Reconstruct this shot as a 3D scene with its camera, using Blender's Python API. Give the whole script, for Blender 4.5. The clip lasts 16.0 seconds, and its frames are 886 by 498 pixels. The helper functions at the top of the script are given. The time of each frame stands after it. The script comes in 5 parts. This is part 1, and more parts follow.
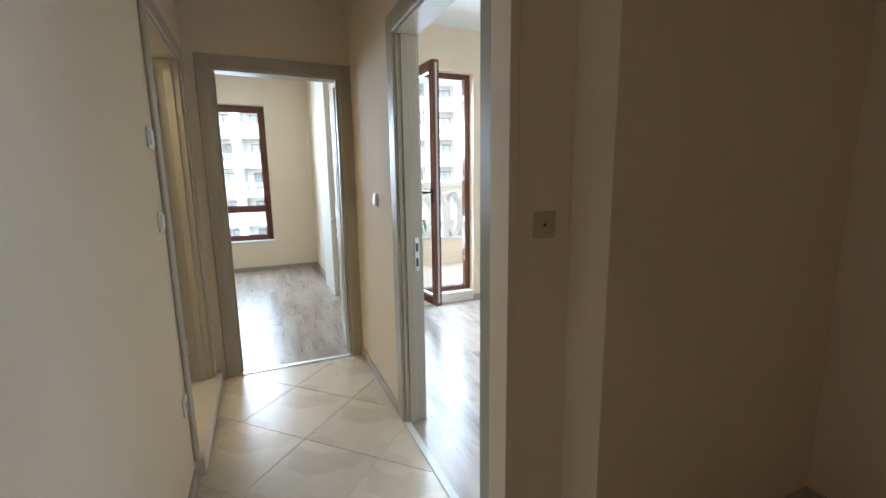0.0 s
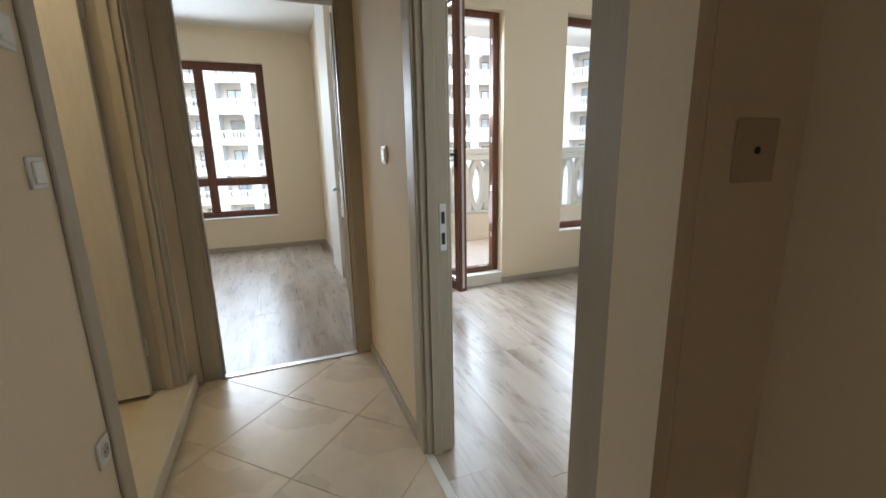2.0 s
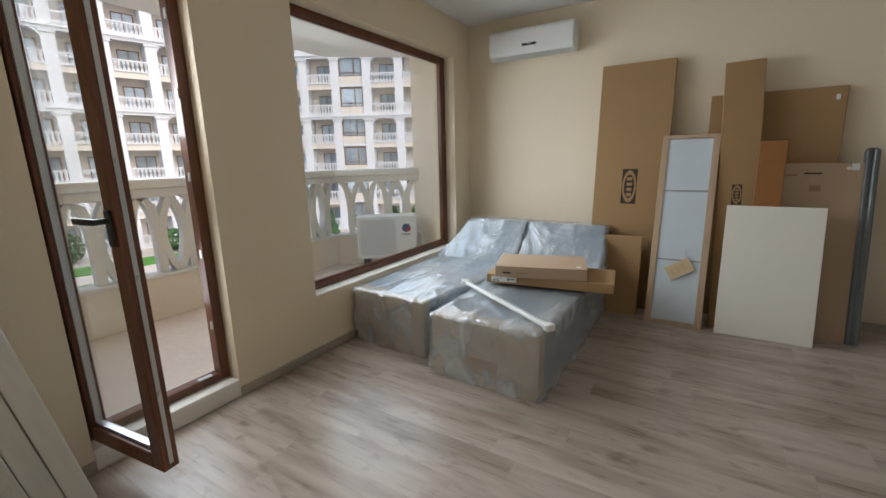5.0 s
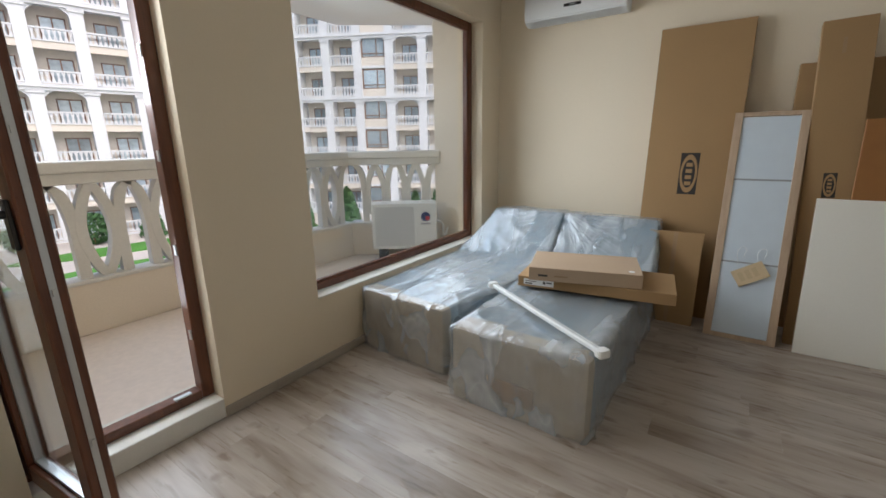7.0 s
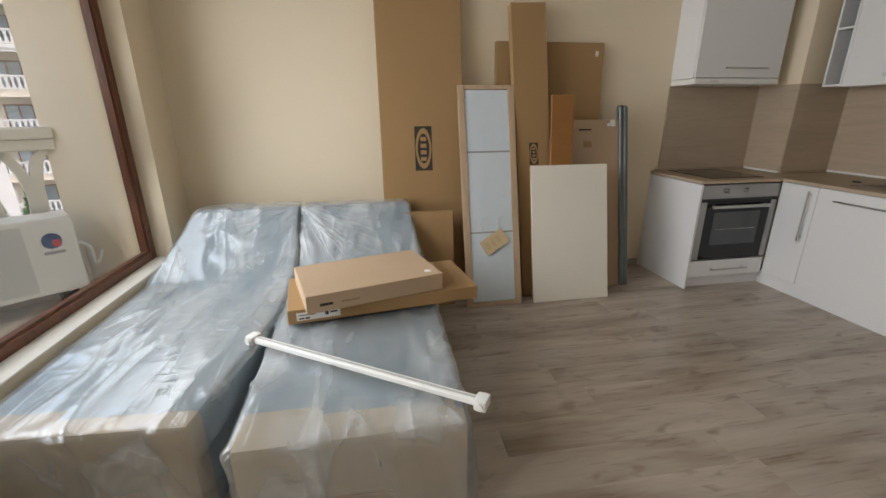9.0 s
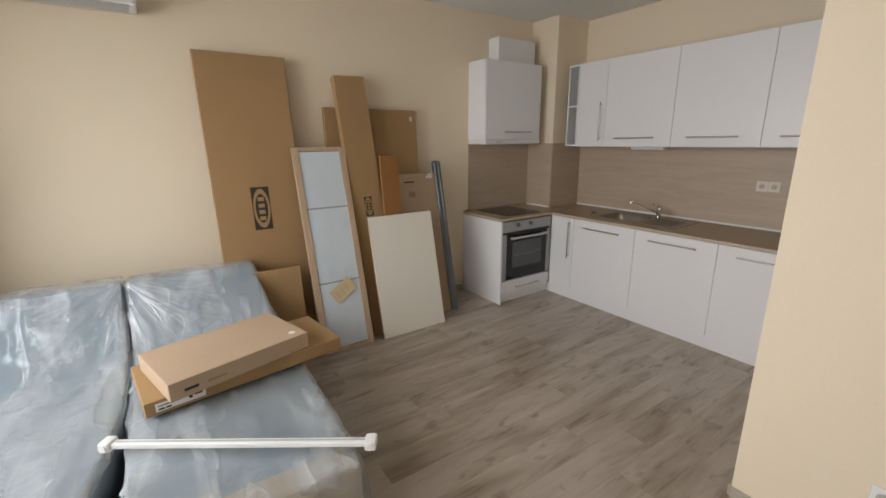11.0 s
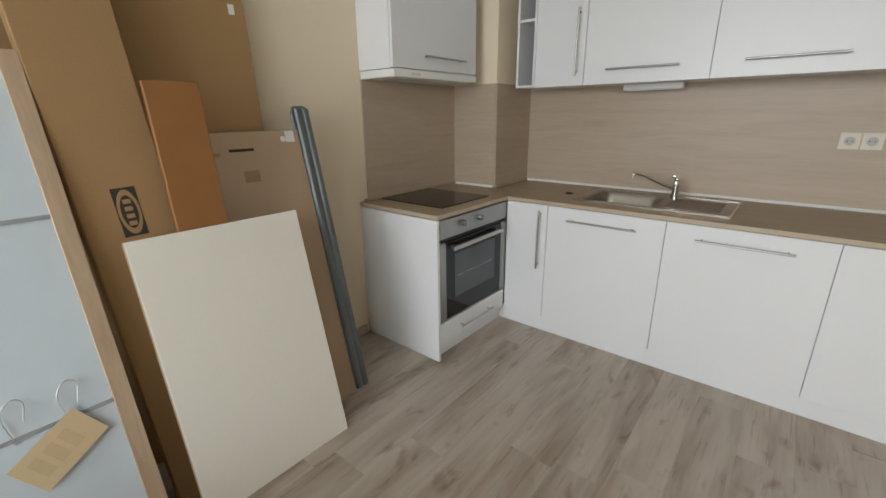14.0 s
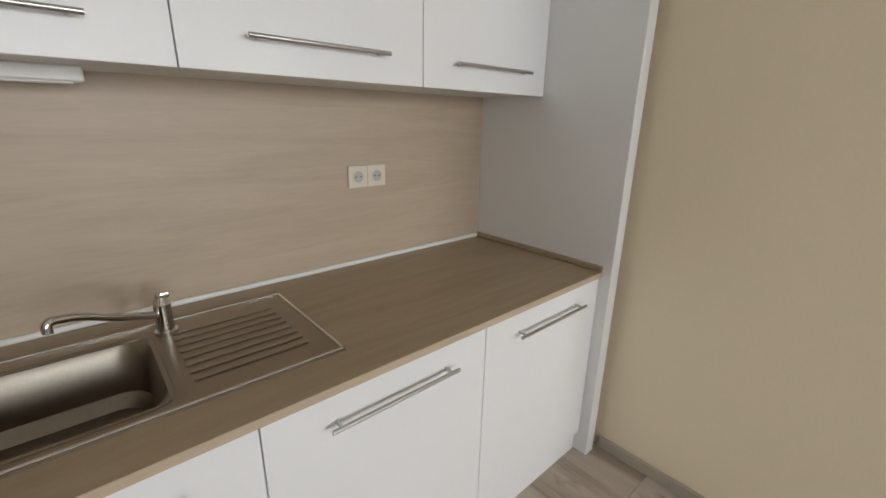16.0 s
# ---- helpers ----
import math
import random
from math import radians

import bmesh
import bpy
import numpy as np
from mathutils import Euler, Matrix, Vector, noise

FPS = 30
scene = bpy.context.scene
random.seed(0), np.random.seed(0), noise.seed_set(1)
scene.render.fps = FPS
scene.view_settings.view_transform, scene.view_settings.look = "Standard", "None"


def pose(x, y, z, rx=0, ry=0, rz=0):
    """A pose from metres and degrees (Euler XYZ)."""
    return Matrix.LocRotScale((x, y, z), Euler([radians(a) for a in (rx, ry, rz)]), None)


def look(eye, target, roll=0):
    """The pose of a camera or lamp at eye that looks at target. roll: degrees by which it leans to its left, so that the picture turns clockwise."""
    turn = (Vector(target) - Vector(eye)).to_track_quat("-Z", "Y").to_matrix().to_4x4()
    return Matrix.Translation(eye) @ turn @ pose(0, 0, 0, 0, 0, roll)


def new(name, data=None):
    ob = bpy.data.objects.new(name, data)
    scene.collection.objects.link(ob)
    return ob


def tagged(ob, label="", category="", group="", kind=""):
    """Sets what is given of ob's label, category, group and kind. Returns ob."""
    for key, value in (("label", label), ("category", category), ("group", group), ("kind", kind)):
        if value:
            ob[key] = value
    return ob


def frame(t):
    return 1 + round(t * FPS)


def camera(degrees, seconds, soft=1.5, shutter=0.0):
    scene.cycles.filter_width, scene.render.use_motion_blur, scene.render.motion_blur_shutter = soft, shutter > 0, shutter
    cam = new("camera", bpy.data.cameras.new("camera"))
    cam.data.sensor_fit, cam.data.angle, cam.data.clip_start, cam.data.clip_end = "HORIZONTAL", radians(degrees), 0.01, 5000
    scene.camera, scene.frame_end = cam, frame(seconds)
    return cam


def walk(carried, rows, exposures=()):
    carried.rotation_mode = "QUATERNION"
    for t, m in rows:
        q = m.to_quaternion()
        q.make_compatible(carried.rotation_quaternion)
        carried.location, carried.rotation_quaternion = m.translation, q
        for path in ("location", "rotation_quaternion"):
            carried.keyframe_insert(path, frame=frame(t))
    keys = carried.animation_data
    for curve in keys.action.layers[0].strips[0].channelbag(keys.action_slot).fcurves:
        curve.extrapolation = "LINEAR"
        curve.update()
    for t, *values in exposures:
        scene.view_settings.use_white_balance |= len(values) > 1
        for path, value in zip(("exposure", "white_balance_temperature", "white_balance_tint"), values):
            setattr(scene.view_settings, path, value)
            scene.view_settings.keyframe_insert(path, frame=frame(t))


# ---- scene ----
cam = camera(93.4, 16.0, soft=1.6)
PATH = [
    (0, (0.295, 0.485, 1.368), (1.082, 2.294, 1.037), -0.8),
    (0.5, (0.291, 0.554, 1.444), (1.004, 2.399, 1.15), -0.7),
    (1, (0.331, 0.651, 1.452), (0.984, 2.518, 1.155), -0.8),
    (1.5, (0.447, 0.873, 1.332), (1.059, 2.742, 0.967), -1.1),
    (2, (0.479, 1.118, 1.233), (1.191, 2.936, 0.799), -1.2),
    (2.5, (0.433, 1.433, 1.188), (1.396, 3.122, 0.722), -1.2),
    (3, (0.489, 1.632, 1.227), (1.713, 3.137, 0.734), -1.0),
    (3.5, (0.677, 1.818, 1.276), (2.139, 3.089, 0.774), -0.6),
    (3.7, (0.769, 1.889, 1.289), (2.31, 3.066, 0.798), -0.8),
    (5.8, (1.193, 2.373, 1.5), (2.862, 3.391, 1.08), -1.4),
    (6, (1.224, 2.406, 1.456), (2.85, 3.496, 1.045), -1.1),
    (6.5, (1.349, 2.441, 1.429), (2.897, 3.626, 0.982), -0.7),
    (7, (1.511, 2.51, 1.413), (3.106, 3.611, 0.921), -0.9),
    (7.5, (1.732, 2.681, 1.407), (3.464, 3.526, 0.871), -1.2),
    (8, (1.882, 2.813, 1.375), (3.714, 3.367, 0.793), -1.5),
    (8.5, (2.081, 3.047, 1.361), (3.976, 3.253, 0.755), -1.4),
    (9, (2.187, 3.206, 1.4), (4.062, 2.889, 0.781), -0.5),
    (9.5, (2.133, 3.351, 1.435), (3.903, 2.649, 0.823), -0.4),
    (10, (1.994, 3.416, 1.468), (3.646, 2.445, 0.894), -0.2),
    (10.2, (1.964, 3.45, 1.507), (3.583, 2.415, 0.953), -0.1),
    (12.3, (2.3, 3.378, 1.689), (3.905, 2.273, 1.238), -1.1),
    (12.5, (2.479, 3.361, 1.636), (4.048, 2.212, 1.168), -0.5),
    (13, (2.8, 3.08, 1.523), (4.311, 1.882, 0.99), -0.5),
    (13.5, (3.16, 2.752, 1.42), (4.559, 1.45, 0.831), -0.6),
    (14, (3.58, 2.36, 1.399), (4.799, 0.897, 0.788), -0.7),
    (14.5, (3.939, 1.916, 1.387), (4.848, 0.241, 0.779), -1.3),
    (15, (4.215, 1.497, 1.387), (4.535, -0.375, 0.759), -1.5),
    (15.5, (4.325, 1.145, 1.414), (3.883, -0.701, 0.785), -0.6),
    (16, (4.22, 0.776, 1.466), (2.952, -0.654, 0.875), 1.0),
]
EXPOSURES = [(0.0, 1.27, 5250, 6), (1.2, 1.2, 5450, 8), (2.2, 0.5, 5850, 8), (3.0, 0.02, 6250, 10), (3.7, -0.3, 6450, 12), (5.8, -0.42, 6150, 12), (7.0, -0.42, 6150, 12),
             (8.3, -0.28, 6300, 11), (9.0, -0.22, 6750, 14), (10.2, -0.2, 6800, 16), (12.3, -0.15, 6600, 13), (13.5, 0.08, 6450, 10), (15.0, 0.21, 6550, 11), (16.0, 0.22, 6600, 12)]
walk(cam, [(t, look(eye, target, roll)) for t, eye, target, roll in PATH], EXPOSURES)

# ---- world and light ----
world = bpy.data.worlds.new("world")
scene.world = world
world.use_nodes = True
wn = world.node_tree.nodes
sky = wn.new("ShaderNodeTexSky")
sky.sky_type, sky.sun_disc = "NISHITA", False
sky.sun_elevation, sky.sun_rotation = radians(48), radians(200)
sky.air_density, sky.dust_density, sky.ozone_density = 1.0, 4.0, 1.0
world.node_tree.links.new(sky.outputs[0], wn["Background"].inputs[0])
wn["Background"].inputs[1].default_value = 0.36

sun = new("sun", bpy.data.lights.new("sun", "SUN"))
sun.data.energy, sun.data.angle, sun.data.color = 0.3, radians(20), (1.0, 0.98, 0.95)
sun.matrix_world = look((0, 0, 30), (-6.0, 16.0, 5.0))


def window_lamp(name, x0, x1, y, z0, z1, tilt, power, spread=100, colour=(0.90, 0.96, 1.0)):
    """Sky light through an opening in a wall that faces -y; tilt: degrees up from level."""
    lamp = bpy.data.lights.new(name, "AREA")
    lamp.shape, lamp.size, lamp.size_y = "RECTANGLE", x1 - x0, z1 - z0
    lamp.energy, lamp.color, lamp.spread = power, colour, radians(spread)
    eye = Vector(((x0 + x1) / 2, y, (z0 + z1) / 2))
    ob = new(name, lamp)
    ob.matrix_world = look(eye, eye + Vector((0, -math.cos(radians(tilt)), math.sin(radians(tilt)))))
    return ob


window_lamp("window_sky_light_low", 3.25, 5.1, 4.70, 0.75, 1.6, -22, 17, 135)
window_lamp("window_sky_light_high", 3.25, 5.1, 4.70, 1.6, 2.4, -10, 19, 135)
window_lamp("balcony_door_sky_light_low", 1.8, 2.35, 4.80, 0.5, 1.4, -25, 5.5, 135)
window_lamp("balcony_door_sky_light_high", 1.8, 2.35, 4.80, 1.6, 2.35, -15, 14, 135)
window_lamp("bedroom_sky_light_low", -1.0, 0.35, 7.58, 0.7, 1.5, -25, 9, 140)
window_lamp("bedroom_sky_light_high", -1.0, 0.35, 7.58, 1.6, 2.4, -5, 21, 140)
# sky light through the open side of the balcony
window_lamp("balcony_sky_light", 1.4, 5.0, 6.50, 1.5, 2.65, -30, 42, 170)
# warm fill added at an unseen doorway to brighten the hall
entry_fill = window_lamp("entry_fill_light", 0.0, 0.6, 0.0, 0.1, 1.95, 0, 1.2, 108, (1.0, 0.68, 0.40))
entry_fill.matrix_world = look((2.38, -1.28, 1.03), (0.0, -0.75, 1.03))

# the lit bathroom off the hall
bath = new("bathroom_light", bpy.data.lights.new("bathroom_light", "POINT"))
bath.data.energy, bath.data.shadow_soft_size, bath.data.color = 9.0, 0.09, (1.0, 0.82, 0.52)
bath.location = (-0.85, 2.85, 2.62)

# ---- materials ----
def material(name):
    m = bpy.data.materials.new(name)
    m.use_nodes = True
    t = m.node_tree
    return m, t, t.nodes["Principled BSDF"]


def node(t, kind, **inputs):
    n = t.nodes.new("ShaderNode" + kind)
    for k, v in inputs.items():
        n.inputs[k.replace("_", " ")].default_value = v
    return n


def coords(t, scale=(1, 1, 1), world_space=False):
    mapping = t.nodes.new("ShaderNodeMapping")
    mapping.inputs["Scale"].default_value = scale
    if world_space:
        geo = t.nodes.new("ShaderNodeNewGeometry")
        t.links.new(geo.outputs["Position"], mapping.inputs[0])
    else:
        tc = t.nodes.new("ShaderNodeTexCoord")
        t.links.new(tc.outputs["Object"], mapping.inputs[0])
    return mapping.outputs[0]


def ramp(t, fac, stops):
    r = t.nodes.new("ShaderNodeValToRGB")
    e = r.color_ramp.elements
    while len(e) < len(stops):
        e.new(0.5)
    for el, (p, c) in zip(e, stops):
        el.position, el.color = p, (*c, 1)
    t.links.new(fac, r.inputs[0])
    return r.outputs[0]


def shade(c, k):
    return tuple(min(1, v * k) for v in c)


def plain(name, colour, rough=0.5, metal=0.0, grain=60, stain=1.5, vary=0.06, bump=0.05, dist=0.002, spec=0.5, coat=0.0,
          stretch=(1, 1, 1), world_space=False, per_object=0.0, rv=0.08):
    """A surface with fine grain, broad stains and relief."""
    m, t, b = material(name)
    vec = coords(t, stretch, world_space)
    big = node(t, "TexNoise", Scale=stain, Detail=3.0)
    fine = node(t, "TexNoise", Scale=grain, Detail=4.0)
    t.links.new(vec, big.inputs["Vector"])
    t.links.new(vec, fine.inputs["Vector"])
    mix = node(t, "Math")
    mix.operation = "MULTIPLY_ADD"
    mix.inputs[1].default_value = 0.45
    t.links.new(fine.outputs[0], mix.inputs[0])
    half = node(t, "Math")
    half.operation = "MULTIPLY"
    half.inputs[1].default_value = 0.55
    t.links.new(big.outputs[0], half.inputs[0])
    t.links.new(half.outputs[0], mix.inputs[2])
    col = ramp(t, mix.outputs[0], [(0.3, shade(colour, 1 - vary)), (0.7, shade(colour, 1 + vary))])
    if per_object:
        info = t.nodes.new("ShaderNodeObjectInfo")
        mr = node(t, "MapRange", To_Min=1 - per_object, To_Max=1 + per_object)
        t.links.new(info.outputs["Random"], mr.inputs[0])
        hsv = node(t, "HueSaturation")
        t.links.new(mr.outputs[0], hsv.inputs["Value"])
        t.links.new(col, hsv.inputs["Color"])
        col = hsv.outputs[0]
    t.links.new(col, b.inputs["Base Color"])
    rr = node(t, "MapRange", To_Min=max(0.02, rough - rv), To_Max=min(1, rough + rv))
    t.links.new(big.outputs[0], rr.inputs[0])
    t.links.new(rr.outputs[0], b.inputs["Roughness"])
    b.inputs["Metallic"].default_value = metal
    b.inputs["Specular IOR Level"].default_value = spec
    b.inputs["Coat Weight"].default_value = coat
    if bump:
        bp = node(t, "Bump", Strength=bump, Distance=dist)
        t.links.new(fine.outputs[0], bp.inputs["Height"])
        t.links.new(bp.outputs[0], b.inputs["Normal"])
    return m


def wood(name, dark, light, scale=1.0, along="x", rough=0.4, bump=0.08, per_object=0.0, knots=0.0, coat=0.0, random_shift=False):
    """Wood grain along one axis of the object; two scales of figure."""
    m, t, b = material(name)
    s = {"x": (1, 9, 9), "y": (9, 1, 9), "z": (9, 9, 1)}[along]
    vec = coords(t, tuple(v * scale for v in s))
    info = t.nodes.new("ShaderNodeObjectInfo")
    if random_shift:
        add = t.nodes.new("ShaderNodeVectorMath")
        mul = t.nodes.new("ShaderNodeVectorMath")
        mul.operation = "SCALE"
        mul.inputs[3].default_value = 61.0
        comb = t.nodes.new("ShaderNodeCombineXYZ")
        for k in range(3):
            t.links.new(info.outputs["Random"], comb.inputs[k])
        t.links.new(comb.outputs[0], mul.inputs[0])
        t.links.new(vec, add.inputs[0])
        t.links.new(mul.outputs[0], add.inputs[1])
        vec = add.outputs[0]
    big = node(t, "TexNoise", Scale=1.1, Detail=4.0, Roughness=0.6, Distortion=0.8)
    fine = node(t, "TexNoise", Scale=7.0, Detail=5.0, Roughness=0.7)
    for n in (big, fine):
        t.links.new(vec, n.inputs["Vector"])
    mix = node(t, "Mix")
    mix.inputs[0].default_value = 0.35
    t.links.new(big.outputs[0], mix.inputs[2])
    t.links.new(fine.outputs[0], mix.inputs[3])
    mid = tuple((a + c) / 2 for a, c in zip(dark, light))
    stops = [(0.3, dark), (0.48, mid), (0.66, light)]
    if knots:
        stops = [(0.29, shade(dark, knots)), (0.40, dark), (0.51, mid), (0.64, light)]
    col = ramp(t, mix.outputs[0], stops)
    if per_object:
        mr = node(t, "MapRange", To_Min=1 - per_object, To_Max=1 + per_object)
        t.links.new(info.outputs["Random"], mr.inputs[0])
        hsv = node(t, "HueSaturation")
        t.links.new(mr.outputs[0], hsv.inputs["Value"])
        t.links.new(col, hsv.inputs["Color"])
        col = hsv.outputs[0]
    t.links.new(col, b.inputs["Base Color"])
    rr = node(t, "MapRange", To_Min=rough - 0.06, To_Max=rough + 0.1)
    t.links.new(fine.outputs[0], rr.inputs[0])
    t.links.new(rr.outputs[0], b.inputs["Roughness"])
    b.inputs["Coat Weight"].default_value = coat
    bp = node(t, "Bump", Strength=bump, Distance=0.001)
    t.links.new(fine.outputs[0], bp.inputs["Height"])
    t.links.new(bp.outputs[0], b.inputs["Normal"])
    return m


def glass_pane(name, tint=(0.95, 0.97, 0.97), clear=0.9):
    m, t, b = material(name)
    out = t.nodes["Material Output"]
    tr = node(t, "BsdfTransparent", Color=(*tint, 1))
    gl = node(t, "BsdfGlossy", Roughness=0.02)
    lw = node(t, "LayerWeight", Blend=0.5)
    pw = node(t, "Math")
    pw.operation, pw.inputs[1].default_value = "POWER", 4.0
    fr = node(t, "MapRange", To_Min=0.05, To_Max=0.85)
    t.links.new(lw.outputs["Facing"], pw.inputs[0])
    t.links.new(pw.outputs[0], fr.inputs[0])
    mx = t.nodes.new("ShaderNodeMixShader")
    t.links.new(fr.outputs[0], mx.inputs[0])
    t.links.new(tr.outputs[0], mx.inputs[1])
    t.links.new(gl.outputs[0], mx.inputs[2])
    t.links.new(mx.outputs[0], out.inputs[0])
    return m


WALL = plain("wall_paint", (0.82, 0.705, 0.53), 0.75, grain=90, stain=0.8, vary=0.025, bump=0.12, dist=0.001, world_space=True)
CEIL = plain("ceiling_paint", (0.80, 0.79, 0.76), 0.85, grain=90, stain=0.8, vary=0.02, bump=0.08, dist=0.001, world_space=True)
REVEAL = plain("reveal_paint", (0.80, 0.77, 0.70), 0.6, grain=80, stain=1.2, vary=0.03, bump=0.1, dist=0.001)


def laminate(name):
    """Grey oak-effect boards: soft long blotches, a faint fine grain and scattered dark knots, shifted from board to board."""
    m, t, b = material(name)
    info = t.nodes.new("ShaderNodeObjectInfo")
    base = coords(t)
    mul = node(t, "VectorMath")
    mul.operation = "SCALE"
    mul.inputs[3].default_value = 37.0
    comb = t.nodes.new("ShaderNodeCombineXYZ")
    for k in range(3):
        t.links.new(info.outputs["Random"], comb.inputs[k])
    t.links.new(comb.outputs[0], mul.inputs[0])
    add = node(t, "VectorMath")
    t.links.new(base, add.inputs[0])
    t.links.new(mul.outputs[0], add.inputs[1])

    def field(stretch, detail, distortion, rough=0.5):
        mp = t.nodes.new("ShaderNodeMapping")
        mp.inputs["Scale"].default_value = stretch
        t.links.new(add.outputs[0], mp.inputs[0])
        n = node(t, "TexNoise", Scale=1.0, Detail=detail, Distortion=distortion, Roughness=rough)
        t.links.new(mp.outputs[0], n.inputs["Vector"])
        return n.outputs[0]

    blotch = field((7.5, 1.2, 1.0), 3.0, 0.35, 0.55)
    grain = field((70.0, 4.0, 1.0), 4.0, 0.2, 0.6)
    knot = field((13.0, 5.5, 1.0), 2.0, 0.5)
    mix = node(t, "Mix")
    mix.inputs[0].default_value = 0.14
    t.links.new(blotch, mix.inputs[2])
    t.links.new(grain, mix.inputs[3])
    col = ramp(t, mix.outputs[0], [(0.30, (0.25, 0.195, 0.147)), (0.43, (0.36, 0.293, 0.232)), (0.56, (0.455, 0.388, 0.322)), (0.70, (0.52, 0.452, 0.385))])
    spots = ramp(t, knot, [(0.23, (0.64, 0.585, 0.535)), (0.39, (1, 1, 1))])
    dark = node(t, "Mix")
    dark.data_type, dark.blend_type = "RGBA", "MULTIPLY"
    dark.inputs[0].default_value = 1.0
    t.links.new(col, dark.inputs[6])
    t.links.new(spots, dark.inputs[7])
    mr = node(t, "MapRange", To_Min=0.965, To_Max=1.035)
    t.links.new(info.outputs["Random"], mr.inputs[0])
    hsv = node(t, "HueSaturation")
    t.links.new(mr.outputs[0], hsv.inputs["Value"])
    t.links.new(dark.outputs[2], hsv.inputs["Color"])
    t.links.new(hsv.outputs[0], b.inputs["Base Color"])
    b.inputs["Specular IOR Level"].default_value = 0.4
    rr = node(t, "MapRange", To_Min=0.24, To_Max=0.33)
    t.links.new(grain, rr.inputs[0])
    t.links.new(rr.outputs[0], b.inputs["Roughness"])
    bp = node(t, "Bump", Strength=0.03, Distance=0.001)
    t.links.new(grain, bp.inputs["Height"])
    t.links.new(bp.outputs[0], b.inputs["Normal"])
    return m


LAMINATE = laminate("laminate_oak")
TILE = plain("hall_tile", (0.70, 0.60, 0.46), 0.28, grain=14, stain=3, vary=0.07, bump=0.02, per_object=0.04)
GROUT = plain("grout", (0.74, 0.68, 0.58), 0.9, grain=80, vary=0.1)
SCREED = plain("screed", (0.30, 0.27, 0.23), 0.9)
CASING = wood("door_casing_laminate", (0.42, 0.375, 0.295), (0.50, 0.45, 0.36), scale=2.0, along="z", rough=0.42, bump=0.06)
LEAF = wood("door_leaf_laminate", (0.60, 0.575, 0.52), (0.68, 0.65, 0.59), scale=2.0, along="z", rough=0.4, bump=0.06)
BASEB = wood("baseboard_laminate", (0.36, 0.31, 0.25), (0.48, 0.42, 0.34), scale=2.0, along="x", rough=0.45)
FRAME = wood("brown_window_frame", (0.075, 0.023, 0.009), (0.185, 0.062, 0.026), scale=2.0, along="z", rough=0.34, bump=0.08, coat=0.1)
ALU = plain("aluminium", (0.62, 0.63, 0.63), 0.35, metal=0.9, grain=120, vary=0.05)
STEEL = plain("brushed_steel", (0.50, 0.49, 0.47), 0.34, metal=1.0, grain=160, stain=30, vary=0.04, bump=0.02, stretch=(1, 1, 9), rv=0.02)
# the worktop's brown reflection is put into this steel's colour
SINKSTEEL = plain("sink_steel_worktop_tint", (0.36, 0.31, 0.25), 0.33, metal=1.0, grain=120, stain=12, vary=0.08, bump=0.02)
# darker copy with the bowl's shade put into the colour
BOWLSTEEL = plain("sink_bowl_steel_shaded", (0.32, 0.285, 0.24), 0.42, metal=1.0, grain=120, stain=12, vary=0.1, bump=0.02)
PLATEB = plain("cream_plastic", (0.70, 0.63, 0.52), 0.4, grain=60, vary=0.03, bump=0.02)
CHROME = plain("chrome", (0.75, 0.75, 0.75), 0.1, metal=1.0, bump=0)
GLASS = glass_pane("window_glass")
WHITE = plain("white_laminate", (0.79, 0.79, 0.79), 0.36, grain=70, stain=1.0, vary=0.012, bump=0.02)
WHITEP = plain("white_plastic", (0.80, 0.80, 0.77), 0.35, grain=60, vary=0.02, bump=0.02)
BLACKP = plain("black_plastic", (0.015, 0.015, 0.015), 0.35, bump=0.02)
WORKTOP = wood("worktop_oak", (0.335, 0.250, 0.160), (0.435, 0.338, 0.230), scale=1.8, along="x", rough=0.4, bump=0.05)
SPLASH = wood("splashback_oak", (0.405, 0.318, 0.230), (0.50, 0.405, 0.308), scale=1.5, along="x", rough=0.42, bump=0.05)
SPLASHY = wood("splashback_oak_side", (0.405, 0.318, 0.230), (0.50, 0.405, 0.308), scale=1.5, along="y", rough=0.42, bump=0.05)
CARD = plain("cardboard", (0.355, 0.215, 0.095), 0.85, grain=130, stain=2.2, vary=0.07, bump=0.1, dist=0.0008, stretch=(1, 1, 4))
CARDL = plain("light_cardboard", (0.46, 0.33, 0.215), 0.8, grain=130, stain=2.5, vary=0.07, bump=0.1, dist=0.0008)
CARDE = plain("cardboard_edge", (0.34, 0.22, 0.12), 0.9, grain=160, vary=0.12, stretch=(1, 6, 1))
INK = plain("black_print", (0.03, 0.024, 0.018), 0.7, grain=90, vary=0.2, bump=0)
PAPER = plain("paper_label", (0.62, 0.47, 0.28), 0.8, grain=60, vary=0.06)
WPAPER = plain("white_paper", (0.78, 0.77, 0.74), 0.75, grain=60, vary=0.03)
CHIP = plain("orange_board", (0.30, 0.128, 0.034), 0.6, grain=90, stain=3, vary=0.1, stretch=(3, 3, 1))
GALV = plain("galvanised_steel", (0.15, 0.165, 0.165), 0.45, metal=0.55, grain=30, stain=5, vary=0.15)
PARAPET = plain("cream_render", (0.78, 0.69, 0.57), 0.9, grain=70, stain=1.2, vary=0.06, bump=0.2)
BALUST = plain("white_cast_stone", (0.74, 0.72, 0.67), 0.8, grain=50, stain=1.5, vary=0.06, bump=0.15)
BALFLOOR = plain("balcony_tile", (0.78, 0.68, 0.60), 0.6, grain=25, stain=1.6, vary=0.10, bump=0.05)
